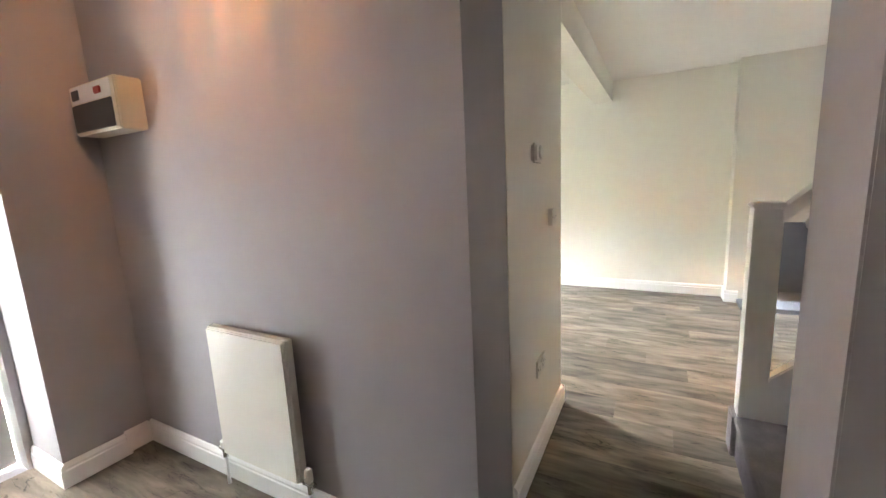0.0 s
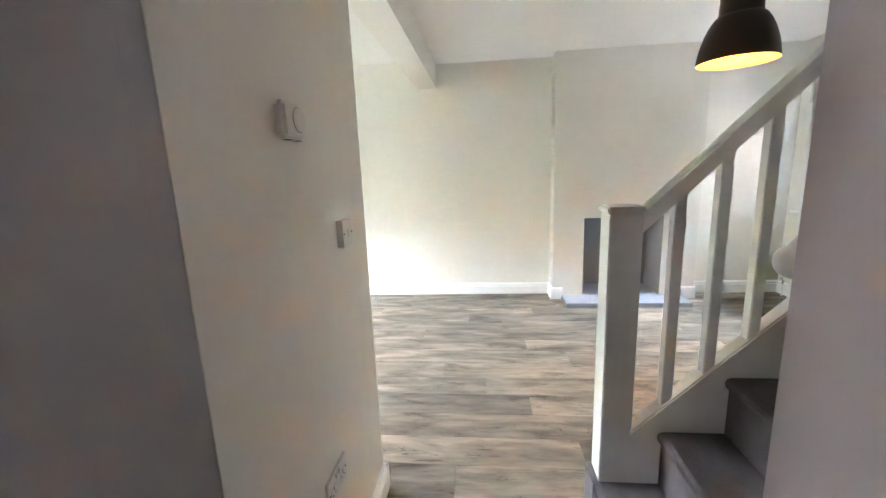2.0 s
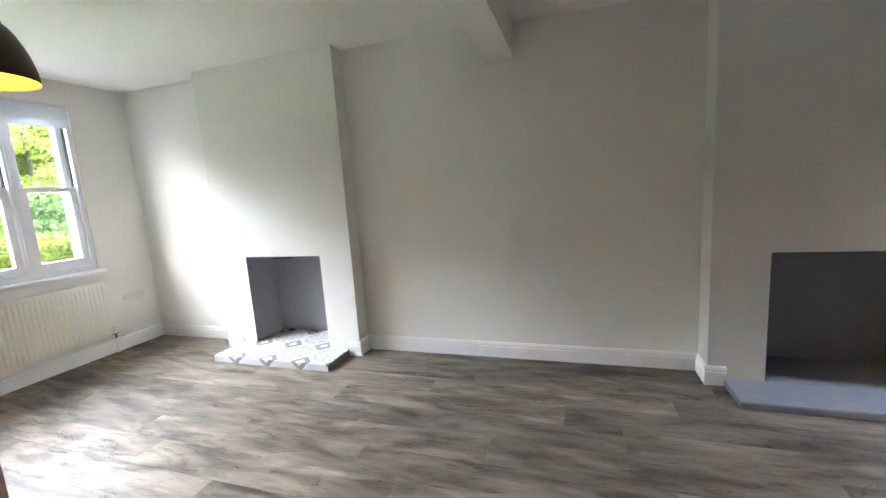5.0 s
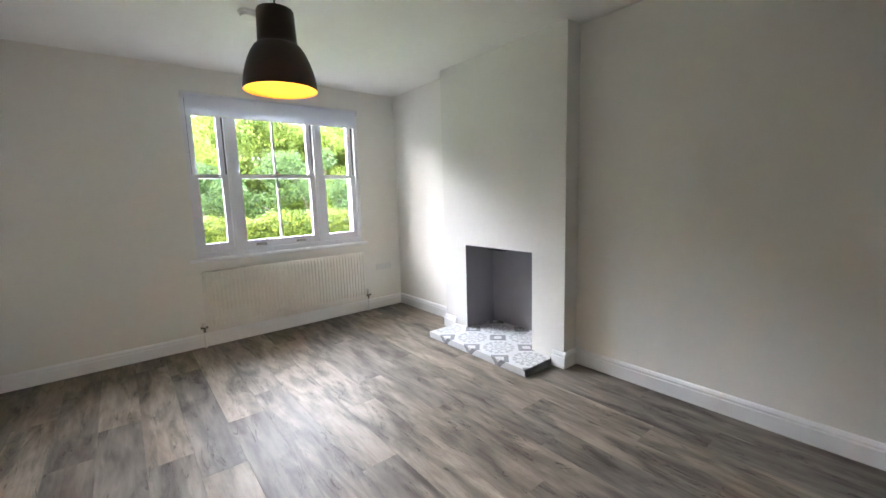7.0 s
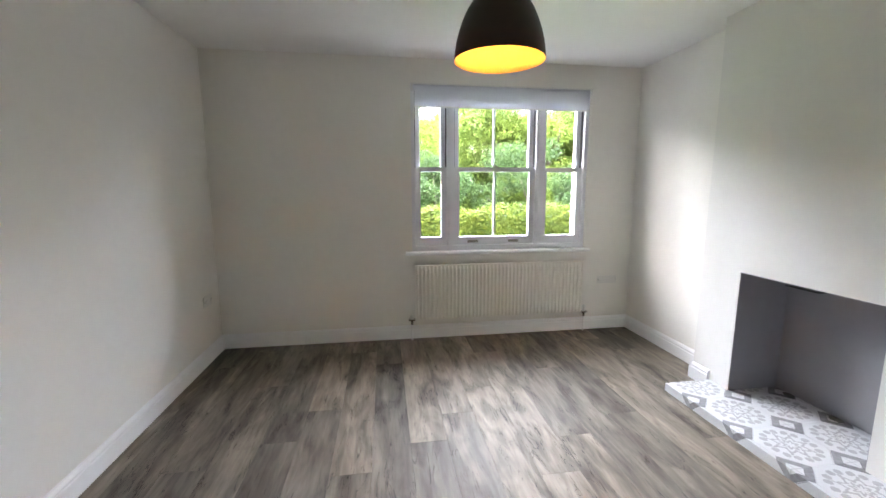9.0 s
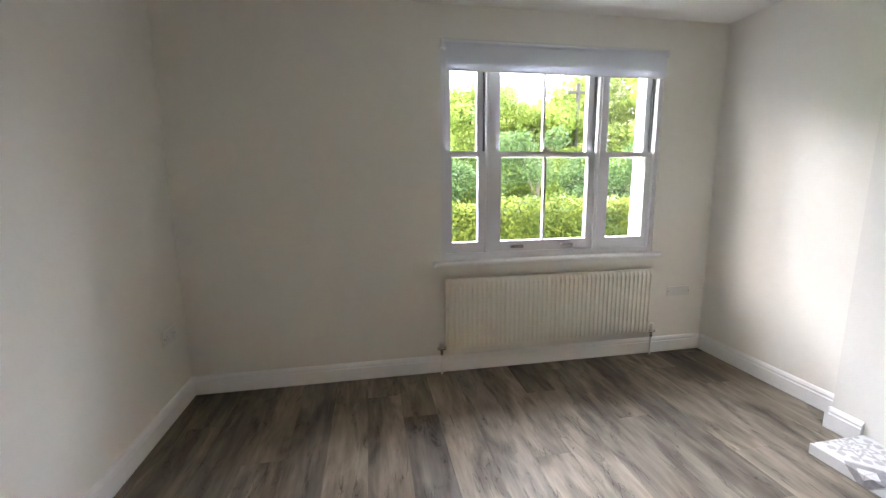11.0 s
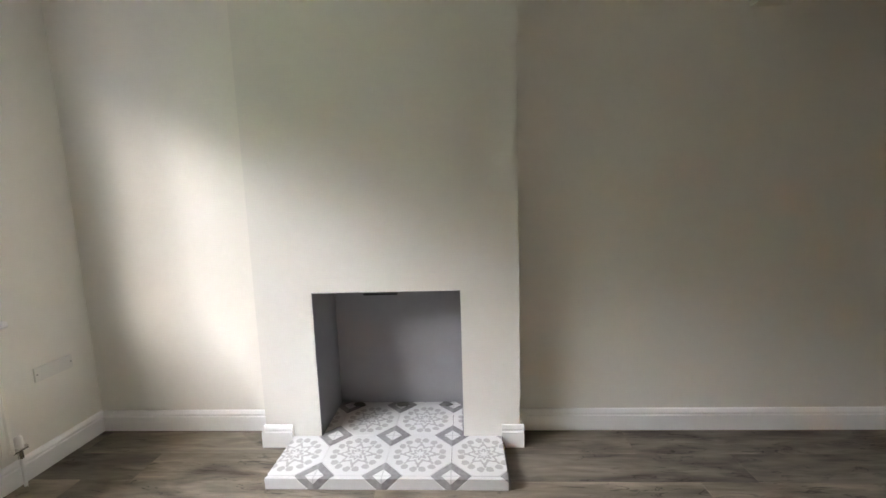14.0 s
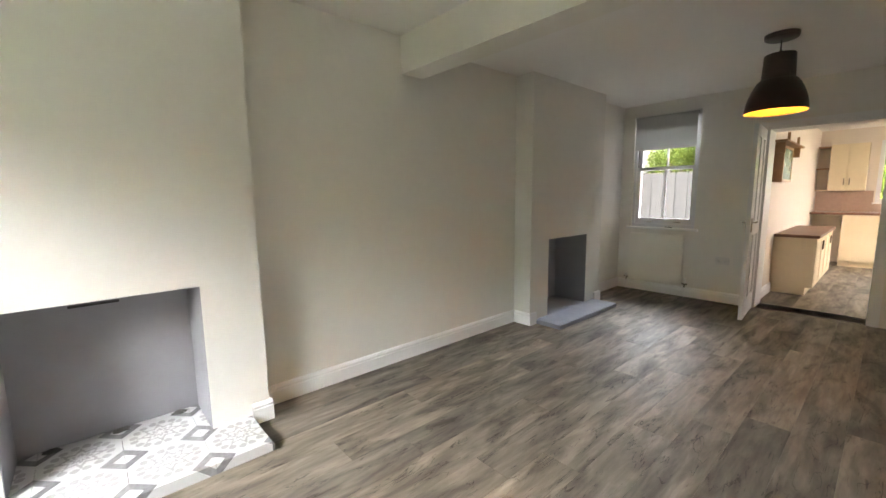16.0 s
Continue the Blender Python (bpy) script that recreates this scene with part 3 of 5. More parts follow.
def skirting(x0, y0, x1, y1, nx, ny, lab="white gloss moulded skirting board"):
    bm = bmesh.new()
    a = [bm.verts.new((x0 + nx * d, y0 + ny * d, z)) for d, z in SK]
    b = [bm.verts.new((x1 + nx * d, y1 + ny * d, z)) for d, z in SK]
    n = len(SK)
    for i in range(n):
        bm.faces.new((a[i], b[i], b[(i + 1) % n], a[(i + 1) % n]))
    bm.faces.new(a)
    bm.faces.new(b[::-1])
    structure("baseboard", bm, M_TRIM, lab, "skirting board")


skirting(XF, YL, XF, YP, 1, 0)
skirting(XF + 0.019, YL, 1.155, YL, 0, 1)
skirting(XF + 0.019, YP, -1.386, YP, 0, -1)
skirting(-1.386, YP - 0.019, -1.386, -0.019, -1, 0)
skirting(-1.386, 0.0, -1.235, 0.0, 0, -1)
skirting(-0.098, 0.0, 0.019, 0.0, 0, -1)
skirting(0.0, 0.0, 0.0, YP - 0.019, 1, 0)
skirting(0.0, YP, 2.522, YP, 0, -1)
skirting(2.503, -0.04, 2.625, -0.04, 0, -1)
skirting(2.523, YP - 0.019, 2.523, -0.04, -1, 0)
skirting(3.80, -0.04, 3.944, -0.04, 0, -1)
skirting(3.925, -0.04, 3.925, YP - 0.019, 1, 0)
skirting(3.944, YP, XR, YP, 0, -1)
skirting(XR, YP - 0.019, XR, -1.33, -1, 0)
skirting(1.352, -3.62, 1.352, -2.68, 1, 0)
skirting(1.371, -2.68, 1.136, -2.68, 0, 1)
skirting(1.155, YL + 0.019, 1.155, -2.68, -1, 0)
skirting(1.349, YH, -0.72, YH, 0, -1)
skirting(-0.72, YH - 0.019, -0.72, -4.125, 1, 0)
skirting(-0.695, -4.110, -0.695, -4.385, 1, 0)
skirting(-0.72, -4.125, -0.677, -4.125, 0, 1)
skirting(-1.05, -4.385, -0.676, -4.385, 0, -1)
skirting(2.21, YH, 3.05, YH, 0, -1)
skirting(XR + 0.31, KY, 5.95, KY, 0, -1)

# ---- front window ----
def window_pane(parent, x, y0, y1, z0, z1):
    g = part("pane", boxes((x - 0.002, x + 0.002, y0, y1, z0, z1)), M_GLASS, parent)
    g.visible_shadow = False
    return g


def sash(parent, x, y0, y1, z0, z1, stile, bottom, top, bars=()):
    """A glazed sash in the plane x: stiles, rails, glazing bars and its panes."""
    s = part("sash", boxes((x - 0.02, x + 0.02, y0, y0 + stile, z0, z1), (x - 0.02, x + 0.02, y1 - stile, y1, z0, z1),
                           (x - 0.0195, x + 0.0195, y0 + stile - 0.002, y1 - stile + 0.002, z0, z0 + bottom), (x - 0.0195, x + 0.0195, y0 + stile - 0.002, y1 - stile + 0.002, z1 - top, z1)), M_PVC, parent)
    edges = [y0 + stile, *bars, y1 - stile]
    for b in bars:
        part("glazing_bar", boxes((x - 0.014, x + 0.014, b - 0.009, b + 0.009, z0 + bottom, z1 - top), bevel=0.003), M_PVC, s)
    for a, b in zip(edges, edges[1:]):
        window_pane(s, x, a, b, z0 + bottom, z1 - top)
    return s


win = tagged(new("window_1"), "white triple sliding-sash window with glazing bars", "window", kind="structure")
wy0, wy1, wz0, wz1 = WIN
wx0, wx1 = XF - 0.15, XF - 0.012
part("window_frame", boxes((wx0, wx1, wy0, wy0 + 0.032, wz0 + 0.02, wz1), (wx0, wx1, wy1 - 0.032, wy1, wz0 + 0.02, wz1), (wx0, wx1, wy0 + 0.032, wy1 - 0.032, wz1 - 0.05, wz1),
                           (wx0, wx1, wy0 + 0.032, wy1 - 0.032, wz0 + 0.02, wz0 + 0.065)), M_PVC, win)
for m0, m1 in ((-1.662, -1.598), (-0.832, -0.768)):
    part("mullion", boxes((wx0, wx1 - 0.004, m0, m1, wz0 + 0.065, wz1 - 0.05), (wx1 - 0.004, wx1 + 0.006, m0 + 0.018, m1 - 0.018, wz0 + 0.065, wz1 - 0.05)), M_PVC, win)
for l0, l1, bars in ((wy0 + 0.032, -1.662, ()), (-1.598, -0.832, (-1.215,)), (-0.768, wy1 - 0.032, ())):
    st = 0.048
    sash(win, XF - 0.10, l0 + 0.003, l1 - 0.003, 1.535, wz1 - 0.05, st, 0.035, 0.05, bars)
    sash(win, XF - 0.055, l0 + 0.003, l1 - 0.003, wz0 + 0.066, 1.573, st, 0.075, 0.036, bars)
    part("track_seal", boxes((XF - 0.072, XF - 0.052, l1 - 0.012, l1 - 0.002, 1.575, wz1 - 0.05)), M_GAPSHADE, win)
    part("track_seal", boxes((XF - 0.072, XF - 0.052, l0 + 0.002, l0 + 0.008, 1.575, wz1 - 0.05)), M_GAPSHADE, win)
sill_pts = ((XF - 0.03, wz0 - 0.012), (XF + 0.048, wz0 - 0.012), (XF + 0.055, wz0 - 0.005), (XF + 0.055, wz0 + 0.012), (XF + 0.048, wz0 + 0.019), (XF - 0.03, wz0 + 0.019))
part("window_sill", prism(sill_pts, 1, wy0 - 0.06, wy1 + 0.045), M_TRIM, win)
for hy in (-1.42, -1.03):
    part("sash_lift", boxes((XF - 0.034, XF - 0.030, hy - 0.05, hy + 0.05, 0.885, 0.91), (XF - 0.031, XF - 0.012, hy - 0.035, hy + 0.035, 0.893, 0.901), bevel=0.0015), M_CHROME, win, "brass-chrome sash lift")
part("sash_lock", boxes((XF - 0.075, XF - 0.035, -1.245, -1.185, 1.574, 1.590), (XF - 0.062, XF - 0.048, -1.225, -1.205, 1.590, 1.605), bevel=0.002), M_CHROME, win, "chrome sash lock")


def roller_blind(at, width, drop, facing, label, cloth):
    """Along y; at: top middle against the wall; facing +1 or -1 along x."""
    t = thing("roller_blind", at, label, "blind")
    h = width / 2
    part("tube", tube((facing * 0.028, -h + 0.015, -0.028), (facing * 0.028, h - 0.015, -0.028), 0.022, 20), cloth, t, smooth=True)
    part("fabric", boxes((facing * 0.047, facing * 0.0485, -h + 0.02, h - 0.02, -drop, -0.026)), cloth, t)
    part("bottom_bar", boxes((facing * 0.041, facing * 0.054, -h + 0.02, h - 0.02, -drop - 0.012, -drop), bevel=0.003), M_PLASTIC, t)
    for s in (-1, 1):
        part("bracket", boxes((0, facing * 0.05, s * h - 0.004, s * h + 0.004, -0.055, 0.0), bevel=0.0015), M_PLASTIC, t)
    part("cover_strip", boxes((0, facing * 0.012, -h, h, -0.004, 0.012), bevel=0.002), M_PLASTIC, t)
    return t


roller_blind((XF - 0.008, (wy0 + wy1) / 2, 2.268), wy1 - wy0 - 0.02, 0.185, 1, "white roller blind rolled up at the front window", M_BLIND)


# ---- radiators ----
def valve(parent, y, z, x, lab, trv=False, drop=0.19):
    v = part("valve", tube((x, y, z), (x, y, z + 0.05), 0.011), M_CHROME, parent, lab, smooth=True)
    part("valve_body", tube((x - 0.0, y - 0.03, z + 0.045), (x, y + 0.03, z + 0.045), 0.012), M_CHROME, v, smooth=True)
    part("valve_cap", lathe([(0.0001, z + 0.05), (0.015, z + 0.052), (0.017, z + 0.06), (0.016, z + 0.105 if trv else z + 0.085), (0.010, z + 0.115 if trv else z + 0.09), (0.0001, z + 0.116 if trv else z + 0.091)], 16, x, y), M_PLASTIC, v, smooth=True)
    part("pipe", tube((x, y, -drop), (x, y, z), 0.0075), M_TRIM, parent, smooth=True)


def panel_radiator(at, width, height, depth, ribs, label, trv_side=1, drop=0.19, cased=True):
    """Stands against a wall behind it at local x=0, facing +x; y along the wall."""
    t = thing("radiator", at, label, "radiator")
    h = width / 2
    if ribs:
        pts = []
        pitch = width / ribs
        for i in range(ribs):
            c = -h + pitch * (i + 0.5)
            for dy, dx in ((-0.48, 0.0), (-0.30, 0.0), (-0.15, 0.010), (0.15, 0.010), (0.30, 0.0), (0.48, 0.0)):
                pts.append((c + dy * pitch, depth - 0.008 + dx))
        bm = bmesh.new()
        zs = (0.0, 0.012, 0.035, height - 0.035, height - 0.012, height)
        k = (0.0, 0.35, 1.0, 1.0, 0.35, 0.0)
        rows = [[bm.verts.new((depth - 0.012 + (x - depth + 0.012) * kk, y, z)) for y, x in pts] for z, kk in zip(zs, k)]
        for a, b in zip(rows, rows[1:]):
            for i in range(len(pts) - 1):
                bm.faces.new((a[i], a[i + 1], b[i + 1], b[i]))
        box(bm, depth - 0.024, depth - 0.0125, -h, h, 0.0, height)
        part("front_panel", bm, M_RAD, t, "fluted steel panel")
    else:
        part("front_panel", boxes((depth - 0.016, depth, -h, h, 0, height), bevel=0.006), M_RAD, t)
    part("rear_panel", boxes((0.028, 0.04, -h + 0.01, h - 0.01, 0.01, height - 0.01), bevel=0.003), M_RAD, t)
    for s in (-1, 1) if cased else ():
        part("side_panel", boxes((0.027, depth - 0.014, s * h - 0.004, s * h + 0.004, 0.0, height + 0.003), bevel=0.0015), M_RAD, t)
    g = boxes((0.030, 0.036, -h, h, height, height + 0.006), (depth - 0.024, depth - 0.012, -h, h, height, height + 0.006))
    n = int(width / 0.012)
    for i in range(n):
        y = -h + width * (i + 0.5) / n
        box(g, 0.034, depth - 0.022, y - 0.0022, y + 0.0022, height + 0.001, height + 0.005)
    part("top_grille", g, M_RAD, t)
    for s in (-1, 1):
        part("wall_bracket", boxes((0.0, 0.03, s * (h - 0.18) - 0.015, s * (h - 0.18) + 0.015, 0.05, height - 0.05)), M_RAD, t)
        valve(t, s * (h + 0.035), -0.045, (depth + 0.02) / 2, "chrome lockshield valve" if s != trv_side else "white thermostatic valve", s == trv_side, drop)
    return t


panel_radiator((XF, -1.161, 0.192), 1.606, 0.50, 0.075, 46, "long cream-white fluted radiator under the front window")
r2 = panel_radiator((0, 0, 0), 0.655, 0.60, 0.085, 0, "plain white panel radiator under the rear window", drop=0.171, cased=False)
r2.matrix_basis = pose(XR, -0.352, 0.172, 0, 0, 180)
r3 = panel_radiator((0, 0, 0), 0.49, 0.62, 0.075, 0, "small plain white radiator on the hall wall", drop=0.189)
r3.matrix_basis = pose(0.326, YH, 0.190, 0, 0, -90)


# ---- rear window ----
rw = tagged(new("window_2"), "white two-over-two sash window with a half-drawn blind", "window", kind="structure")
ry0, ry1, rz0, rz1 = RWIN
part("window_frame", boxes((XR + 0.03, XR + 0.16, ry0, ry0 + 0.03, rz0, rz1), (XR + 0.03, XR + 0.16, ry1 - 0.03, ry1, rz0, rz1), (XR + 0.03, XR + 0.16, ry0 + 0.03, ry1 - 0.03, rz1 - 0.05, rz1),
                           (XR + 0.03, XR + 0.16, ry0 + 0.03, ry1 - 0.03, rz0, rz0 + 0.04)), M_PVC, rw)
rm = (ry0 + ry1) / 2
sash(rw, XR + 0.115, ry0 + 0.032, ry1 - 0.032, 1.60, rz1 - 0.05, 0.042, 0.035, 0.05, (rm,))
sash(rw, XR + 0.07, ry0 + 0.032, ry1 - 0.032, rz0 + 0.041, 1.637, 0.042, 0.07, 0.036, (rm,))
part("track_seal", boxes((XR + 0.066, XR + 0.086, ry1 - 0.042, ry1 - 0.034, 1.64, rz1 - 0.05)), M_GAPSHADE, rw)
for hy in (-0.55, -0.22):
    part("sash_lift", boxes((XR + 0.036, XR + 0.050, hy - 0.04, hy + 0.04, rz0 + 0.065, rz0 + 0.075), bevel=0.002), M_CHROME, rw, "chrome sash lift")
rs = ((XR + 0.04, rz0 - 0.028), (XR - 0.045, rz0 - 0.028), (XR - 0.052, rz0 - 0.02), (XR - 0.052, rz0 - 0.006), (XR - 0.045, rz0), (XR + 0.04, rz0))
part("window_sill", prism(rs, 1, ry0 - 0.045, ry1 + 0.04), M_TRIM, rw)
roller_blind((XR + 0.006, rm, 2.283), ry1 - ry0 - 0.015, 0.42, -1, "pale grey roller blind half drawn at the rear window", M_BLINDREAR)
soap = thing("window_key", (XR - 0.01, -0.50, rz0 + 0.001), "small dark window key lying on the white sill", "key")
part("bow", boxes((-0.012, 0.012, -0.02, 0.02, 0, 0.008), bevel=0.003), M_DARKPL, soap)
part("shank", tube((0, 0.018, 0.005), (0.004, 0.07, 0.005), 0.004), M_DARKPL, soap)


# ---- wall plates ----
def wall_plate(name, m, width, height, label, kind, deep=0.0):
    """Local: plate against y=0 facing -y, x along the wall, z up from the plate's middle."""
    t = thing(name, (0, 0, 0), label, "socket" if kind != "switch" else "switch")
    if deep:
        part("box", boxes((-width / 2 + 0.001, width / 2 - 0.001, 0, deep, -height / 2 + 0.001, height / 2 - 0.001)), M_PLASTIC, t)
    part("plate", boxes((-width / 2, width / 2, -0.009, 0, -height / 2, height / 2), bevel=0.002), M_PLASTIC, t)
    if kind == "switch":
        part("rocker", boxes((-0.007, 0.007, -0.014, -0.009, -0.013, 0.013), bevel=0.0015), M_PLASTIC, t)
    elif kind == "double":
        for s in (-1, 1):
            g = part("outlet", boxes((s * 0.036 - 0.02, s * 0.036 + 0.02, -0.0105, -0.009, -0.022, 0.012)), M_PLASTIC, t)
            part("slot", boxes((s * 0.036 - 0.002, s * 0.036 + 0.002, -0.0112, -0.0104, 0.000, 0.008), (s * 0.036 - 0.012, s * 0.036 - 0.006, -0.0112, -0.0104, -0.014, -0.011), (s * 0.036 + 0.006, s * 0.036 + 0.012, -0.0112, -0.0104, -0.014, -0.011)), M_DARKPL, g)
            part("rocker", boxes((s * 0.012 - 0.005, s * 0.012 + 0.005, -0.013, -0.009, 0.018, 0.034), bevel=0.001), M_PLASTIC, t)
    for s in (-1, 1):
        part("screw", tube((s * (width / 2 - 0.011), -0.0104, 0), (s * (width / 2 - 0.011), -0.0089, 0), 0.0032, 10), M_DARKPL, t)
    t.matrix_basis = m
    return t


wall_plate("light_switch", pose(1.365, -2.952, 1.194, 0, 0, 90), 0.088, 0.088, "white single light switch on the stub wall", "switch", 0.013)
wall_plate("wall_socket", pose(1.352, -3.185, 0.48, 0, 0, 90), 0.147, 0.087, "white double socket on the stub wall", "double")
wall_plate("wall_socket", pose(-2.25, YL, 0.495, 0, 0, 180), 0.147, 0.087, "white double socket on the side wall", "double")
wall_plate("wall_socket", pose(XF, -0.075, 0.495, 0, 0, 90), 0.20, 0.075, "white wide socket plate beside the front radiator", "blank")
wall_plate("wall_socket", pose(XR, -1.085, 0.50, 0, 0, -90), 0.147, 0.087, "white double socket on the rear wall", "double")

M_DIALRING = mat("dial_groove", (0.30, 0.29, 0.27), 0.5)
th = thing("thermostat", (0, 0, 0), "white plastic room thermostat with a round dial", "thermostat")
part("casing", boxes((-0.052, 0.052, -0.027, 0.0, -0.042, 0.042), bevel=0.009), M_PLASTIC, th)
part("dial", lathe([(0.0001, 0.008), (0.024, 0.008), (0.027, 0.005), (0.027, 0.0)], 28), M_PLASTIC, th, smooth=True).matrix_basis = pose(0.016, -0.0265, 0.004, 90)
part("dial_ring", lathe([(0.0272, 0.0), (0.0272, 0.0015), (0.0285, 0.0015), (0.0285, 0.0)], 28), M_DIALRING, th).matrix_basis = pose(0.016, -0.0270, 0.004, 90)
for i in range(2):
    part("vent", boxes((-0.03 + 0.045 * i, -0.008 + 0.045 * i, -0.022, -0.008, -0.0428, -0.0418)), M_DARKPL, th)
th.matrix_basis = pose(1.352, -3.260, 1.503, 0, 0, 90)


# ---- pendant lamps ----
def pendant(x, y, rim, ceiling, label):
    t = thing("pendant_lamp", (x, y, ceiling), label, "lamp", "matching pendant lamps")
    r0 = rim - ceiling
    outer = [(0.190, 0.0), (0.1905, 0.006), (0.188, 0.03), (0.182, 0.07), (0.172, 0.11), (0.158, 0.15), (0.140, 0.19), (0.122, 0.218), (0.115, 0.226), (0.107, 0.231), (0.102, 0.236), (0.100, 0.25), (0.094, 0.40), (0.090, 0.407), (0.012, 0.412), (0.0001, 0.412)]
    shade = part("shade", lathe([(r, r0 + z) for r, z in outer], 56), M_SHADE, t, "dark brown enamelled metal bell shade", smooth=True)
    inner = [(0.190, 0.0), (0.1865, 0.004), (0.184, 0.03), (0.178, 0.07), (0.168, 0.11), (0.154, 0.15), (0.136, 0.19), (0.118, 0.216), (0.098, 0.230), (0.09, 0.25), (0.085, 0.34), (0.0001, 0.34)]
    part("lining", lathe([(r, r0 + z) for r, z in inner], 56), M_SHADEIN, shade, "glowing orange-gold inside of the shade", smooth=True)
    part("bulb", lathe([(0.0001, r0 + 0.17), (0.018, r0 + 0.175), (0.029, r0 + 0.195), (0.030, r0 + 0.215), (0.022, r0 + 0.25), (0.014, r0 + 0.28), (0.014, r0 + 0.34)], 20), M_BULB, t, smooth=True)
    part("cable", tube((0, 0, r0 + 0.41), (0, 0, -0.03), 0.0045, 10), M_CABLE, t)
    part("hook", lathe([(0.004, r0 + 0.412), (0.012, r0 + 0.416), (0.012, r0 + 0.43), (0.005, r0 + 0.437)], 14), M_CABLE, t, smooth=True)
    part("ceiling_rose", lathe([(0.0001, -0.040), (0.085, -0.038), (0.098, -0.032), (0.102, -0.022), (0.104, 0.0), (0.0001, 0.0)], 40), M_SHADE, t, "dark brown metal ceiling rose", smooth=True)
    return t


pendant(-0.62, -1.735, 1.915, CF, "brown-black metal bell pendant lamp, lit, front room")
pendant(3.19, -1.722, 1.893, CR, "brown-black metal bell pendant lamp, lit, near the stairs")

sm = thing("smoke_alarm", (-1.10, -1.74, CF), "white round smoke alarm on the ceiling", "smoke alarm")
part("base", lathe([(0.0001, -0.014), (0.055, -0.014), (0.058, -0.008), (0.058, 0), (0.0001, 0)], 32), M_PLASTIC, sm, smooth=True)
part("cover", lathe([(0.0001, -0.040), (0.03, -0.039), (0.045, -0.034), (0.050, -0.022), (0.048, -0.0145), (0.0001, -0.0145)], 32), M_PLASTIC, sm, smooth=True)


# ---- hearths ----
HX0, HX1, HYF = -1.232, -0.100, -0.335
h1 = tagged(new("hearth_front"), "patterned grey and white tiled hearth slab", "hearth", kind="structure")
part("slab", boxes((HX0 + 0.003, HX1 - 0.003, HYF + 0.012, -0.003, 0.0, 0.045), (FP1[0] + 0.005, FP1[1] - 0.005, -0.003, YP + 0.204, 0.0, 0.045)), M_HEARTHEDGE, h1, "rough dark screed edge")
rng = random.Random(7)
part("broken_edge", prism([(HYF + 0.004 + 0.03 * i, 0.043 + rng.uniform(-0.006, 0.003)) for i in range(11)][::-1] + [(HYF + 0.004, 0.001), (HYF + 0.304, 0.001)], 0, HX1 - 0.003, HX1 + 0.012), M_HEARTHEDGE, h1, "dark unfinished mortar edge")


def clip(poly, axis, limit, keep_less):
    out = []
    for i, p in enumerate(poly):
        q = poly[(i + 1) % len(poly)]
        a, b = (p[axis] <= limit) == keep_less, (q[axis] <= limit) == keep_less
        if a:
            out.append(p)
        if a != b:
            k = (limit - p[axis]) / (q[axis] - p[axis])
            out.append((p[0] + k * (q[0] - p[0]), p[1] + k * (q[1] - p[1])))
    return out


def clip_rect(poly, x0, x1, y0, y1):
    for axis, limit, less in ((0, x1, True), (0, x0, False), (1, y1, True), (1, y0, False)):
        poly = clip(poly, axis, limit, less)
        if len(poly) < 3:
            return []
    return poly


def hearth_tile(name, cx, cy, shape, material):
    regions = ((HX0, HX1, HYF, -0.002), (FP1[0] + 0.006, FP1[1] - 0.006, -0.002, YP + 0.203))
    bm = bmesh.new()
    for reg in regions:
        poly = clip_rect([(cx + a, cy + b) for a, b in shape], *reg)
        if len(poly) < 3:
            continue
        area = abs(sum(p[0] * q[1] - q[0] * p[1] for p, q in zip(poly, poly[1:] + poly[:1]))) / 2
        if area < 2e-4:
            continue
        clean = [p for i, p in enumerate(poly) if math.dist(p, poly[i - 1]) > 1e-5]
        lo = [bm.verts.new((p[0] - cx, p[1] - cy, 0)) for p in clean]
        hi = [bm.verts.new((p[0] - cx, p[1] - cy, 0.010)) for p in clean]
        bm.faces.new(hi)
        for i in range(len(clean)):
            bm.faces.new((lo[i], lo[(i + 1) % len(clean)], hi[(i + 1) % len(clean)], hi[i]))
    if bm.faces:
        t = part(name, bm, material, h1)
        t.location = (cx, cy, 0.046)
    else:
        bm.free()
    # the cut of the same tile that faces the front edge of the slab
    poly = clip_rect([(cx + a, cy + b) for a, b in shape], HX0, HX1, HYF - 0.053, HYF)
    if len(poly) < 3:
        return
    clean = [p for i, p in enumerate(poly) if math.dist(p, poly[i - 1]) > 1e-5]
    bm = bmesh.new()
    lo = [bm.verts.new((p[0] - cx, p[1] - cy, 0)) for p in clean]
    hi = [bm.verts.new((p[0] - cx, p[1] - cy, 0.008)) for p in clean]
    bm.faces.new(hi)
    for i in range(len(clean)):
        bm.faces.new((lo[i], lo[(i + 1) % len(clean)], hi[(i + 1) % len(clean)], hi[i]))
    t = part(name, bm, M_TILEPLAIN if material is M_ROSETTE else material, h1)
    t.matrix_basis = pose(cx, HYF + 0.006, 0.0555 - (HYF - cy), 90)


P, D, G = 0.321, 0.100, 0.0015
oct_shape = [(P / 2 - G, P / 2 - D), (P / 2 - D, P / 2 - G), (-P / 2 + D, P / 2 - G), (-P / 2 + G, P / 2 - D), (-P / 2 + G, -P / 2 + D), (-P / 2 + D, -P / 2 + G), (P / 2 - D, -P / 2 + G), (P / 2 - G, -P / 2 + D)]
dia_shape = [(D - G, 0), (0, D - G), (-D + G, 0), (0, -D + G)]
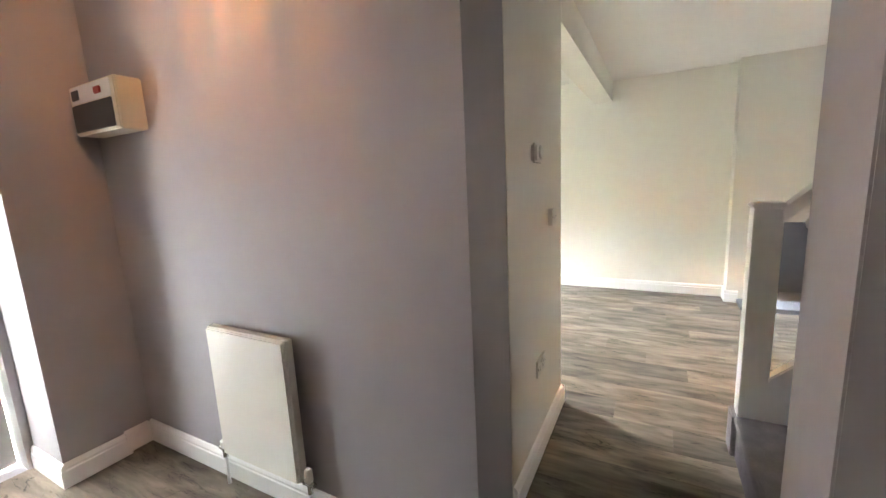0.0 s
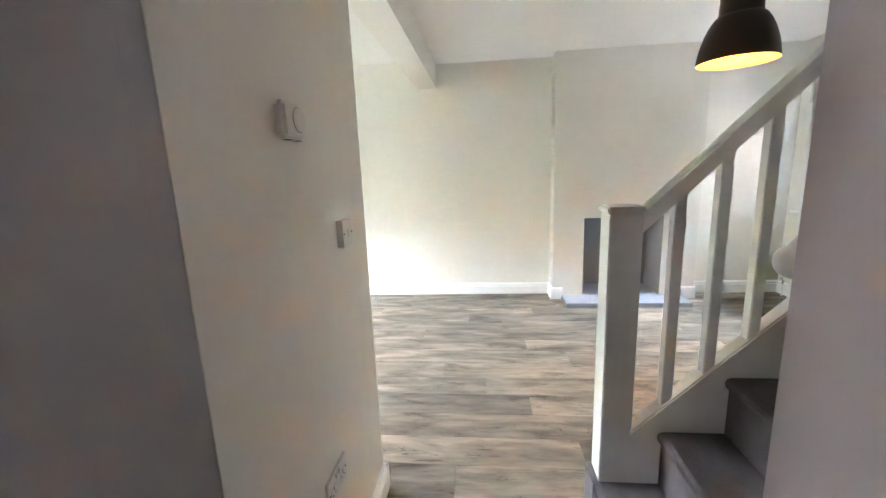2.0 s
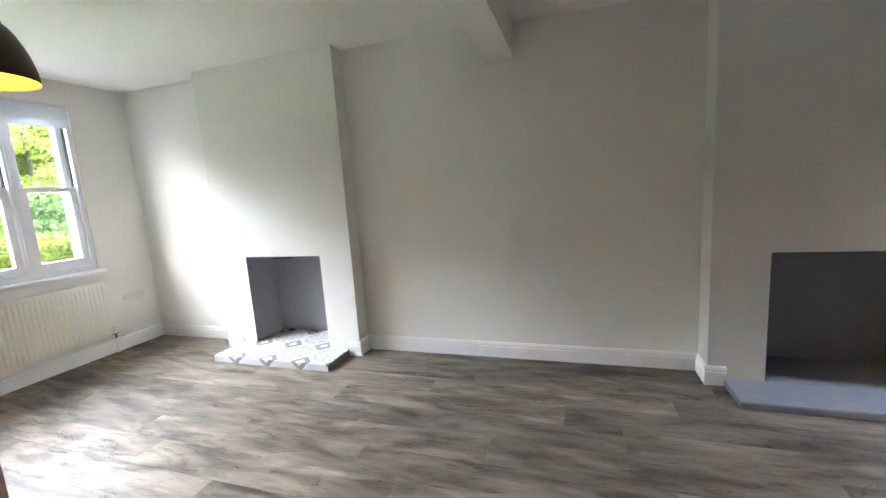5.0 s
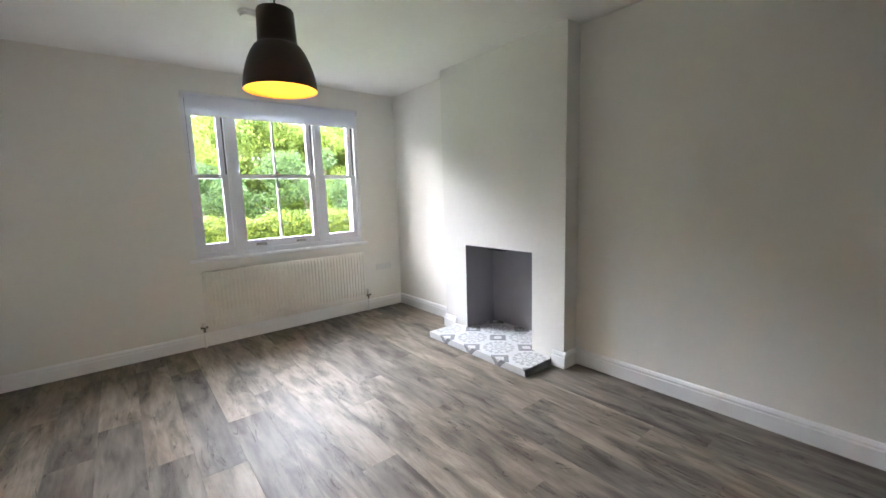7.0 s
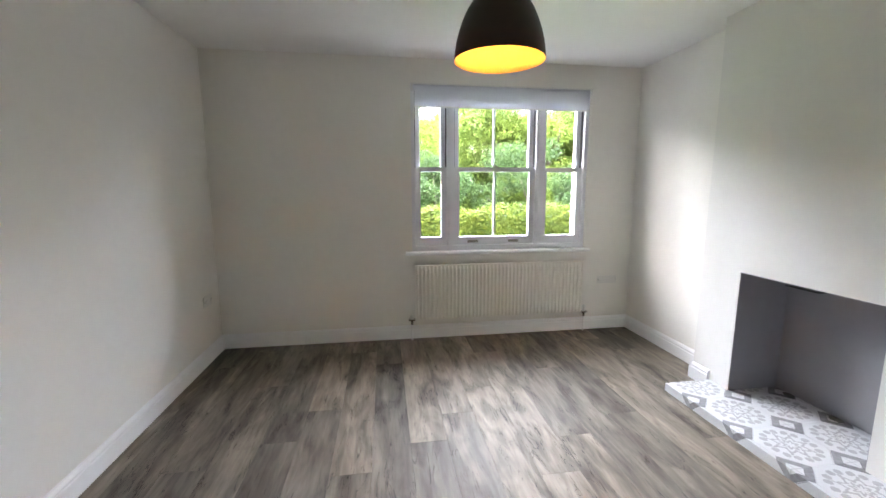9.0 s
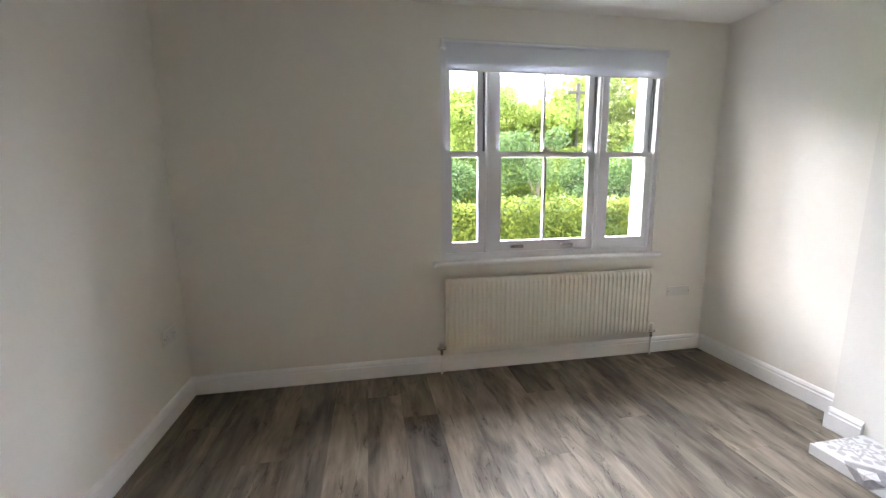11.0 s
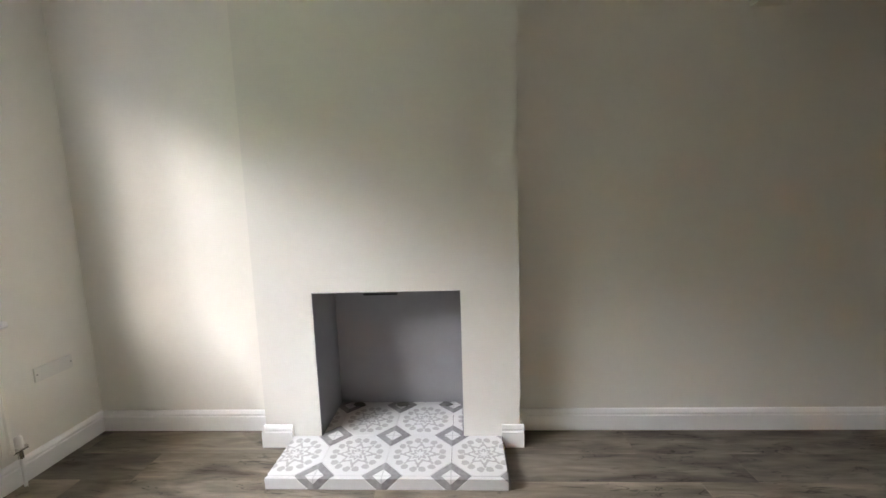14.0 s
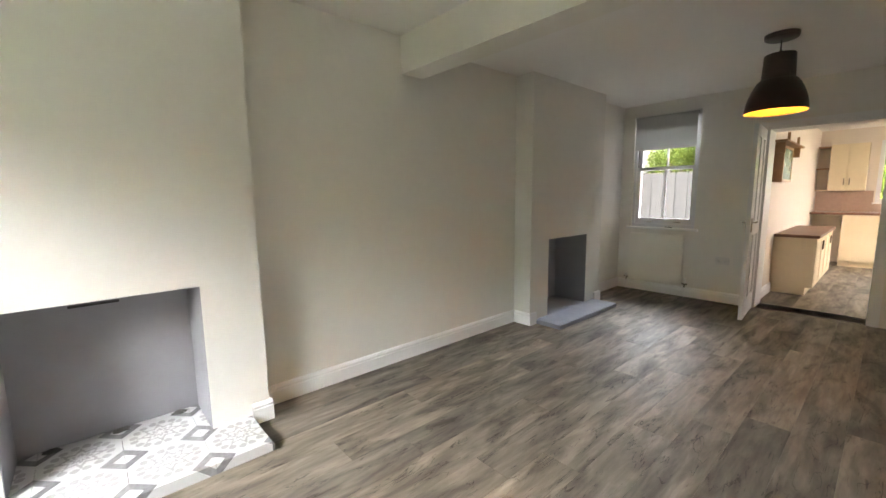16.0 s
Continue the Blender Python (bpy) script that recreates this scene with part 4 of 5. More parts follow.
for i in range(-1, 5):
    for j in range(-1, 3):
        hearth_tile("octagon_tile", -1.164 + P * i, -0.155 + P * j, oct_shape, M_ROSETTE)
        hearth_tile("diamond_tile", -1.164 + P * (i + 0.5), -0.155 + P * (j - 0.5), dia_shape, M_DIAMOND)

h2 = tagged(new("hearth_rear"), "low blue-grey slate hearth slab", "hearth", kind="structure")
bm = boxes((2.612, 3.79, -0.335, -0.043, 0.0, 0.045), bevel=0.005)
box(bm, FP2[0] + 0.013, FP2[1] - 0.013, -0.043, YP + 0.203, 0.0, 0.044)
part("slab", bm, M_SLATE, h2)
fl = thing("flue_damper", (-0.72, 0.05, FP1[3] - 0.013), "small dark slot in the fireplace head", "vent")
part("slot", boxes((-0.09, 0.09, -0.03, 0.03, -0.010, 0.0), bevel=0.002), M_DARKPL, fl)
for i in range(3):
    b0 = thing("rubble", (-0.95 + 0.27 * i, 0.325, 0.056), "small dark bit of rubble at the back of the hearth", "rubble")
    bm = bmesh.new()
    bmesh.ops.create_icosphere(bm, subdivisions=2, radius=0.022)
    for v in bm.verts:
        v.co = Vector((v.co.x * 1.8, v.co.y * 0.9, max(v.co.z, -0.006) * 0.6 + 0.004)) * (1 + 0.35 * noise.noise(v.co * 60 + Vector((i, 0, 0))))
    part("lump", bm, M_HEARTHEDGE, b0)

# ---- stairs ----
RISE, GO, SX, SZ = 0.214, 0.210, 2.21, 0.216
st = thing("staircase", (SX, -2.79, 0), "steep white-painted staircase with dark carpeted steps", "staircase")
NST = 11
for i in range(NST):
    x0, zt = 0.010 + GO * i, SZ + RISE * i
    ya, yb = YL + 0.001 + 2.79, -0.055
    nose = ((x0 - 0.0, zt - 0.002 - RISE if i else 0.0), (x0 - 0.0, zt - 0.045), (x0 - 0.012, zt - 0.035), (x0 - 0.016, zt - 0.018), (x0 - 0.010, zt - 0.005), (x0 + 0.004, zt), (x0 + GO + 0.004, zt), (x0 + GO + 0.004, zt - 0.002 - RISE if i else 0.0))
    part("step", prism(nose, 1, ya, yb), M_CARPET, st, "dark grey-brown carpet" if i == 0 else "")
sl = RISE / GO


def rail_z(x):
    return 1.370 + 0.97 * (x - 0.26)


XT = 2.3


def string_z(x):
    return 0.432 + 0.967 * (x - 0.112)


part("string", prism([(0.112, 0.06), (0.112, string_z(0.112) - 0.027), (XT, string_z(XT) - 0.027), (XT, string_z(XT) - 0.34)], 1, -0.052, -0.012), M_TRIM, st)
part("string_cap", prism([(0.112, string_z(0.112) - 0.024), (0.112, string_z(0.112)), (XT, string_z(XT)), (XT, string_z(XT) - 0.024)], 1, -0.062, -0.002, bevel=0.005), M_TRIM, st)
part("spandrel", prism([(0.112, 0.0), (0.112, 0.10), (XT, string_z(XT) - 0.30), (XT, 0.0)], 1, -0.045, -0.02), M_TRIM, st, "white panel under the stairs")
nb = boxes((0.010, 0.118, -0.052, 0.052, 0.0, 1.215), bevel=0.004)
newel = part("newel_post", nb, M_TRIM, st)
part("newel_cap", boxes((0.002, 0.126, -0.060, 0.060, 1.216, 1.240), bevel=0.006), M_TRIM, newel)
part("newel_shoe", boxes((-0.012, 0.02, -0.062, 0.062, 0.0, 0.212), bevel=0.006), M_CARPET, newel, "carpet wrapped round the post foot")
rail_pts = [(-0.028, -0.036), (0.028, -0.036), (0.030, -0.005), (0.026, 0.012), (0.012, 0.022), (-0.012, 0.022), (-0.026, 0.012), (-0.030, -0.005)]
bm = bmesh.new()
ends = []
for x in (0.112, XT):
    ends.append([bm.verts.new((x, -0.032 + y, rail_z(x) + z * 1.35 - 0.025)) for y, z in rail_pts])
for i in range(8):
    bm.faces.new((ends[0][i], ends[1][i], ends[1][(i + 1) % 8], ends[0][(i + 1) % 8]))
bm.faces.new(ends[0])
bm.faces.new(ends[1][::-1])
part("handrail", bm, M_TRIM, st, smooth=True)
for i in range(15):
    x = 0.230 + 0.1305 * i
    if x > XT - 0.05:
        break
    bm = prism([(x - 0.018, string_z(x - 0.018) - 0.006), (x + 0.018, string_z(x + 0.018) - 0.006), (x + 0.018, rail_z(x + 0.018) - 0.068), (x - 0.018, rail_z(x - 0.018) - 0.068)], 1, -0.052, -0.012, bevel=0.003)
    part("baluster", bm, M_TRIM, st)
wr = thing("wall_handrail", (2.203, YL, 1.220), "rounded white wooden handrail on the stair wall", "handrail")
bm = tube((0.02, 0.034, 0.02), (1.6, 0.034, 1.6 * sl), 0.022, 16)
part("rail", bm, M_TRIM, wr, smooth=True)
bm = bmesh.new()
bmesh.ops.create_uvsphere(bm, u_segments=16, v_segments=10, radius=0.0235, matrix=Matrix.Translation((0.02, 0.034, 0.02)))
part("rail_end", bm, M_TRIM, wr, smooth=True)
for k in (0.25, 1.2):
    part("rail_bracket", tube((k, 0.0, k * sl - 0.03), (k, 0.03, k * sl - 0.015), 0.008), M_CHROME, wr, smooth=True)

# ---- kitchen doorway and door ----
part_frame = tagged(new("trim_kitchen_door"), "white painted frame of the kitchen doorway", "door frame", kind="structure")
ky0, ky1, _, kz = KDOOR
part("jamb", boxes((XR - 0.005, XR + 0.31, ky1 - 0.022, ky1 + 0.002, 0, kz)), M_TRIM, part_frame)
part("jamb", boxes((XR - 0.005, XR + 0.31, ky0 - 0.002, ky0 + 0.022, 0, kz)), M_TRIM, part_frame)
part("head", boxes((XR - 0.005, XR + 0.31, ky0 + 0.022, ky1 - 0.022, kz - 0.022, kz + 0.002)), M_TRIM, part_frame)
part("architrave", boxes((XR - 0.018, XR - 0.0005, ky1 + 0.003, ky1 + 0.062, 0, kz + 0.06), bevel=0.005), M_TRIM, part_frame)
part("architrave", boxes((XR - 0.018, XR - 0.0005, ky0 - 0.062, ky0 - 0.003, 0, kz + 0.06), bevel=0.005), M_TRIM, part_frame)
part("architrave", boxes((XR - 0.018, XR - 0.0005, ky0 - 0.003, ky1 + 0.003, kz + 0.003, kz + 0.06), bevel=0.005), M_TRIM, part_frame)
structure("threshold", boxes((XR + 0.002, XR + 0.030, ky0 + 0.022, ky1 - 0.022, -0.004, 0.006), bevel=0.002), M_STRIP, "dark metal floor strip in the doorway", "threshold")


def lever(parent, x, z, side):
    h = part("handle", boxes((x - 0.02, x + 0.02, side * 0.0180, side * 0.026, z - 0.08, z + 0.06), bevel=0.002), M_CHROME, parent, "chrome lever handle")
    part("lever", tube((x, side * 0.026, z + 0.02), (x, side * 0.055, z + 0.02), 0.008), M_CHROME, h, smooth=True)
    part("grip", tube((x, side * 0.053, z + 0.02), (x - 0.10, side * 0.053, z + 0.02), 0.008), M_CHROME, h, smooth=True)


def panel_door(name, m, width, height, label, glazed=False):
    """Local: hinge edge at x=0, leaf along +x, thickness round y=0."""
    t = tagged(new(name), label, "door", kind="structure")
    s, w2 = (0.27 if glazed else 0.10), width
    rails = [(0.004, 0.20), (0.86, 1.00), (height - 0.11, height)] if not glazed else [(0.004, 0.25), (1.55, height)]
    rows = [(0, s, -0.0175, 0.0175, 0.004, height), (w2 - s, w2, -0.0175, 0.0175, 0.004, height)]
    rows += [(s, w2 - s, -0.0174, 0.0174, a, b) for a, b in rails]
    if not glazed:
        rows.append((w2 / 2 - 0.045, w2 / 2 + 0.045, -0.0173, 0.0173, 0.2, height - 0.11))
    leaf = part("leaf", boxes(*rows), M_DOOR, t)
    cols = [(s, w2 / 2 - 0.045), (w2 / 2 + 0.045, w2 - s)] if not glazed else [(s, w2 - s)]
    for c0, c1 in cols:
        for a, b in ((0.20, 0.86), (1.00, height - 0.11)) if not glazed else ((0.25, 1.55),):
            if glazed:
                part("pane", boxes((c0, c1, -0.003, 0.003, a, b)), M_FROST, leaf, "frosted glass pane")
            else:
                part("panel", boxes((c0, c1, -0.006, 0.006, a, b), (c0 + 0.03, c1 - 0.03, -0.011, 0.011, a + 0.03, b - 0.03), bevel=0.002), M_DOOR, leaf)
    for side in (-1, 1):
        lever(t, w2 - 0.055, 0.98, side)
    t.matrix_basis = m
    return t


panel_door("door_1", pose(XR - 0.022, -1.383, 0.004, 0, 0, 184.0), 0.655, 1.955, "white panelled kitchen door standing open against the room")
panel_door("door_2", pose(-1.19, -5.35, 0.004, 0, 0, 90), 0.92, 2.04, "white front door with a tall frosted pane, closed", True)

# ---- hall ----
cu = thing("fuse_box", (-0.455, YH, 1.70), "cream fuse box with dark cover high on the hall wall", "fuse box")
part("casing", boxes((-0.21, 0.21, -0.112, 0.0, 0.0, 0.225), bevel=0.006), M_CREAMBOX, cu)
part("cover", boxes((-0.185, 0.185, -0.121, -0.1152, 0.012, 0.135), bevel=0.003), M_DARKPL, cu, "dark tinted flap")
part("label_strip", boxes((-0.185, 0.185, -0.118, -0.1152, 0.14, 0.215), bevel=0.002), M_PLASTIC, cu)
part("main_switch", boxes((0.06, 0.11, -0.129, -0.1182, 0.16, 0.19), bevel=0.003), M_RED, cu, "red main switch")
part("meter_dial", boxes((-0.17, -0.10, -0.1215, -0.1182, 0.155, 0.20), bevel=0.002), M_DARKPL, cu)

hl = thing("hall_lamp", (0.36, -4.36, 2.30), "small ribbed glass hall ceiling lamp, lit", "lamp")
part("base", lathe([(0.0001, -0.03), (0.06, -0.03), (0.065, -0.02), (0.065, 0), (0.0001, 0)], 28), M_CHROME, hl, smooth=True)
part("bulb", lathe([(0.0001, -0.125), (0.008, -0.123), (0.013, -0.11), (0.013, -0.085), (0.010, -0.05), (0.010, -0.03)], 20), mat("hall_bulb", (1, 0.8, 0.6), 0.3, emit=(1.0, 0.42, 0.16), emit_strength=6.5), hl, smooth=True)
part("stem", tube((0, 0, 0), (0, 0, 0.12), 0.010), M_CHROME, hl)
for i in range(14):
    a = 2 * math.pi * i / 14
    part("rib", boxes((0.088 * math.cos(a) - 0.006, 0.088 * math.cos(a) + 0.006, 0.088 * math.sin(a) - 0.006, 0.088 * math.sin(a) + 0.006, -0.17, -0.03)), M_CHROME, hl)

# ---- kitchen ----
def cabinet(name, at, size, doors, label, facing, handle="bar", plinth=True):
    """Local: back at y=0, front at -y; x along the run. facing: turn about z."""
    w, d, h = size
    t = thing(name, (0, 0, 0), label, "cabinet")
    z0 = 0.10 if plinth else 0.0
    part("body", boxes((0, w, -d, 0, z0, h)), M_CREAM, t)
    if plinth:
        part("plinth", boxes((0.002, w - 0.002, -d + 0.05, 0, 0, z0)), M_CREAM, t)
    dw = w / doors
    for i in range(doors):
        dr = part("door", boxes((i * dw + 0.003, (i + 1) * dw - 0.003, -d - 0.019, -d - 0.0005, z0 + 0.003, h - 0.003), bevel=0.003), M_CREAM, t)
        part("panel", boxes((i * dw + 0.06, (i + 1) * dw - 0.06, -d - 0.0225, -d - 0.0185, z0 + 0.06, h - 0.06), bevel=0.0015), M_CREAM, dr)
        hx = (i + 1) * dw - 0.035 if i % 2 == 0 else i * dw + 0.035
        hz = h - 0.17 if plinth else 0.10
        part("handle", tube((hx, -d - 0.04, hz), (hx, -d - 0.04, hz + 0.11), 0.006), M_STRIP, dr, "dark metal handle", smooth=True)
    t.matrix_basis = pose(*at, 0, 0, facing)
    return t


cabinet("base_cabinet", (5.95, KY, 0), (0.92, 0.40, 0.725), 2, "low cream base cabinet with two doors", 0)
cabinet("base_cabinet", (6.87, KY, 0), (0.92, 0.40, 0.725), 2, "cream base cabinet along the kitchen wall", 0)
wt = thing("worktop", (5.93, KY, 0.726), "reddish-brown wood-effect worktop on cream cabinets", "worktop")
part("top", boxes((0, 1.88, -0.445, -0.001, 0, 0.036), bevel=0.005), M_WORKTOP, wt)
for i in range(4):
    cabinet("base_cabinet", (KX, -1.80 - 0.62 * i, 0), (0.615, 0.55, 0.89), 1, "cream base cabinet under the kitchen window", -90)
wt2 = thing("worktop", (KX, -1.80, 0.891), "dark brown worktop under the kitchen window", "worktop")
part("top", boxes((-0.60, -0.001, -2.5, 0.42, 0, 0.036), bevel=0.005), M_WORKTOP, wt2)
cabinet("wall_cabinet", (KX, KY - 0.18, 1.30), (0.47, 0.32, 0.80), 2, "cream kitchen wall cabinet with dark handles", -90, plinth=False)
osh = thing("open_shelf", (KX, KY - 0.005, 1.30), "small cream open shelf unit beside the wall cabinet", "shelf")
for k in range(3):
    part("shelf", boxes((-0.30, -0.002, -0.17, -0.002, 0.38 * k, 0.38 * k + 0.018), bevel=0.002), M_PINE if k else M_CREAM, osh)
part("side", boxes((-0.30, -0.002, -0.174, -0.171, 0, 0.80)), M_CREAM, osh)
structure("splashback", boxes((KX - 0.012, KX - 0.002, -4.4, KY - 0.01, 0.93, 1.09), (KX - 0.012, KX - 0.002, -2.12, KY - 0.01, 1.09, 1.295)), M_SPLASH, "brown tiled splashback", "splashback")
ws = thing("wall_shelf", (5.15, KY, 1.86), "narrow pine wall shelf with upright pegs", "shelf")
part("board", boxes((0, 1.25, -0.16, 0, 0, 0.022), bevel=0.003), M_PINE, ws)
for k in (0.10, 1.12):
    part("bracket", boxes((k, k + 0.03, -0.13, 0, -0.12, 0.0)), M_PINE, ws)
for k in (0.28, 0.95):
    part("upright", boxes((k, k + 0.025, -0.14, -0.115, 0.022, 0.12)), M_PINE, ws)
nb2 = thing("wall_cupboard", (5.42, KY, 1.42), "shallow wall cupboard with green-grey glass front", "cupboard")
part("frame", boxes((0, 0.06, -0.10, 0, 0, 0.42), (0.06, 0.62, -0.10, 0, 0, 0.03), (0.06, 0.62, -0.10, 0, 0.39, 0.42), (0.59, 0.62, -0.10, 0, 0.03, 0.39), bevel=0.003), M_PINE, nb2)
part("front", boxes((0.06, 0.59, -0.095, -0.02, 0.03, 0.39)), M_BOARD, nb2)
kw = tagged(new("window_3"), "white kitchen window looking onto trees", "window", kind="structure")
part("window_frame", boxes((KX + 0.02, KX + 0.10, KWIN[0], KWIN[0] + 0.06, KWIN[2], KWIN[3]), (KX + 0.02, KX + 0.10, KWIN[1] - 0.06, KWIN[1], KWIN[2], KWIN[3]), (KX + 0.02, KX + 0.10, KWIN[0] + 0.06, KWIN[1] - 0.06, KWIN[2], KWIN[2] + 0.06),
                           (KX + 0.02, KX + 0.10, KWIN[0] + 0.06, KWIN[1] - 0.06, KWIN[3] - 0.06, KWIN[3]), (KX + 0.02, KX + 0.10, -2.75, -2.69, KWIN[2] + 0.06, KWIN[3] - 0.06)), M_PVC, kw)
window_pane(kw, KX + 0.06, KWIN[0] + 0.06, -2.75, KWIN[2] + 0.06, KWIN[3] - 0.06)
window_pane(kw, KX + 0.06, -2.69, KWIN[1] - 0.06, KWIN[2] + 0.06, KWIN[3] - 0.06)
part("window_sill", boxes((KX - 0.03, KX + 0.03, KWIN[0] - 0.03, KWIN[1] + 0.03, KWIN[2] - 0.025, KWIN[2]), bevel=0.004), M_TRIM, kw)

# ---- outdoors ----
bm = bmesh.new()
box(bm, -400, 400, -400, 400, -0.40, -0.30)
structure("ground", bm, M_GRASS, "rough grass around the house", "ground")
structure("pavement", boxes((XR + 0.3, 12, KY + 0.22, 4.5, -0.31, -0.26)), M_PAVE, "pale paved side yard behind the house", "paving")


def leaves(n, sampler, size, seed):
    """Many small bent leaf blades; sampler gives n centres and outward directions."""
    r = np.random.default_rng(seed)
    c, out = sampler(r, n)
    d = out + r.normal(0, 0.7, (n, 3))
    d /= np.linalg.norm(d, axis=1)[:, None]
    a = np.cross(d, r.normal(0, 1, (n, 3)))
    a /= np.linalg.norm(a, axis=1)[:, None] + 1e-9
    b = np.cross(d, a)
    s = size * r.uniform(0.6, 1.4, (n, 1))
    v = np.stack([c - a * s, c - b * s * 0.55 + d * s * 0.12, c + a * s, c + b * s * 0.55 + d * s * 0.12], 1).reshape(-1, 3)
    f = np.arange(4 * n).reshape(-1, 4)
    return v, f


def leaf_mesh(name, v, f, material):
    me = bpy.data.meshes.new(name)
    me.from_pydata(v.tolist(), [], f.tolist())
    me.materials.append(material)
    return me


def hedge_sampler(x0, x1, y0, y1, z0, z1):
    def go(r, n):
        side = r.uniform(0, 1, n)
        y = r.uniform(y0, y1, n)
        wob = 0.10 * np.sin(y * 2.1) + 0.07 * np.sin(y * 5.3 + 1) + 0.05 * np.sin(y * 11 + 2)
        top = z1 + 0.5 * wob
        z = np.where(side < 0.35, top + r.normal(0, 0.05, n), z0 + (top - z0) * r.uniform(0, 1, n))
        x = np.where(side < 0.35, r.uniform(x0, x1, n), x1 + wob * 0.6 + r.normal(0, 0.06, n))
        c = np.stack([x, y, z], 1)
        o = np.stack([np.where(side < 0.35, 0.1, 1.0), np.zeros(n), np.where(side < 0.35, 1.0, 0.35)], 1)
        return c, o
    return go


HEX = -6.6
hv, hf = leaves(70000, hedge_sampler(HEX - 0.8, HEX, -11, 7, -0.3, 0.93), 0.031, 3)
hedge = thing("hedge", (0, 0, -0.3), "clipped bright yellow-green garden hedge", "hedge")
hob = new("foliage", leaf_mesh("foliage", hv + np.array((0, 0, 0.3)), hf, M_HEDGE))
hob.parent = hedge
# solid dark box behind the leaves; its colour stands in for inner shade
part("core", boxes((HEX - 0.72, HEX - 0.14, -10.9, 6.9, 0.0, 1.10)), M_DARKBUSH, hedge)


def blob_sampler(blobs):
    def go(r, n):
        bl = np.array(blobs)
        w = bl[:, 3] ** 2
        k = r.choice(len(bl), n, p=w / w.sum())
        d = r.normal(0, 1, (n, 3))
        d /= np.linalg.norm(d, axis=1)[:, None]
        rad = bl[k, 3] * r.uniform(0.35, 1.0, n) ** 0.45 * (1 + 0.15 * np.sin(d[:, 0] * 9 + k) * np.cos(d[:, 2] * 7 + k))
        return bl[k, :3] + d * rad[:, None] * np.array((1, 1, 0.85)), d
    return go


def crown(seed, radius, height, base, n, size, count):
    """Crown of clumps round a trunk at the origin."""
    r = np.random.default_rng(seed)
    blobs = []
    for i in range(count):
        a, h = r.uniform(0, 2 * np.pi), r.uniform(0, 1)
        prof = np.sin(np.pi * min(0.98, 0.18 + 0.74 * h)) ** 0.7
        rr = radius * prof * r.uniform(0.35, 0.95)
        blobs.append((rr * np.cos(a), rr * np.sin(a), base + h * (height - base), radius * r.uniform(0.20, 0.38)))
    return leaves(n, blob_sampler(blobs), size, seed + 50), blobs


def tree(name, at, radius, height, base, seed, label, material, n=32000, size=0.052, count=36, spread=1.0):
    t = thing(name, at, label, "tree" if name == "tree" else "shrub")
    (v, f), blobs = crown(seed, radius, height, base, n, size, count)
    c = new("crown", leaf_mesh("crown", v, f, material))
    c.parent = t
    bm = bmesh.new()
    tr = 0.035 * height
    last = None
    for k in range(7):
        z = height * 0.62 * k / 6
        ring = [bm.verts.new((tr * (1 - 0.11 * k) * math.cos(j * math.pi / 4) + 0.05 * math.sin(k * 1.7 + seed), tr * (1 - 0.11 * k) * math.sin(j * math.pi / 4) + 0.05 * math.cos(k * 1.3), z)) for j in range(8)]
        if last:
            for j in range(8):
                bm.faces.new((last[j], last[(j + 1) % 8], ring[(j + 1) % 8], ring[j]))
        last = ring
    part("trunk", bm, M_BARK, t, smooth=True)
    bm = bmesh.new()
    for b in blobs[::3]:
        tube((0.0, 0.0, base * 0.8 + 0.3 * (b[2] - base)), b[:3], tr * 0.22, 6, bm)
    part("limbs", bm, M_BARK, t)
    return t


t_a = tree("tree", (-13.5, -2.2, -0.3), 2.5, 4.8, 0.9, 11, "broad leafy green garden tree", M_TREE)
t_b = tree("tree", (-14.5, 1.6, -0.3), 2.4, 4.7, 0.8, 12, "rounded leafy green tree", M_TREE)
t_c = tree("tree", (-12.5, -6.4, -0.3), 2.8, 6.2, 1.0, 13, "tall leafy green tree beyond the hedge", M_TREE)
for i, (x, y, s, rz) in enumerate(((-15.5, 5.2, 1.05, 40), (-13.8, 8.6, 1.15, 120), (-17.5, -4.6, 1.0, 200), (-16.0, -10.5, 1.1, 300), (-19.0, 3.4, 1.05, 80), (-12.6, 12.5, 1.0, 10), (-15.0, -15.0, 1.2, 60), (-18.5, -0.6, 0.95, 150), (-17.0, 7.2, 1.0, 33), (-16.8, 1.0, 1.0, 280), (-15.8, -6.9, 0.9, 95), (-17.6, 10.6, 1.2, 180), (-14.4, -0.2, 0.85, 45), (-14.2, 3.8, 0.9, 215))):
    src = (t_a, t_b, t_c)[i % 3]
    o = copy_thing(src, pose(x, y, -0.3, 0, 0, rz))
    o.scale = (s, s, s * 0.98)
d_a = tree("shrub", (-9.6, -3.4, -0.3), 1.5, 2.5, 0.2, 21, "dense dark green shrub behind the hedge", M_DARKBUSH, 12000, 0.045, 26)
for i, (x, y, s, rz) in enumerate(((-9.9, -0.8, 1.0, 60), (-9.7, 1.9, 1.1, 170), (-10.0, 4.6, 1.0, 250), (-9.8, -6.2, 1.1, 300), (-10.2, -9.0, 1.05, 20), (-10.0, 7.4, 1.1, 100))):
    o = copy_thing(d_a, pose(x, y, -0.3, 0, 0, rz))
    o.scale = (s, s, s)
up = thing("utility_pole", (-14.0, 5.2, -0.3), "dark wooden utility pole among the trees", "pole")
part("post", tube((0, 0, 0), (0, 0, 5.15), 0.075, 12), M_POLE, up, smooth=True)
part("crossarm", boxes((-0.05, 0.05, -0.4, 0.4, 4.80, 4.88)), M_POLE, up)
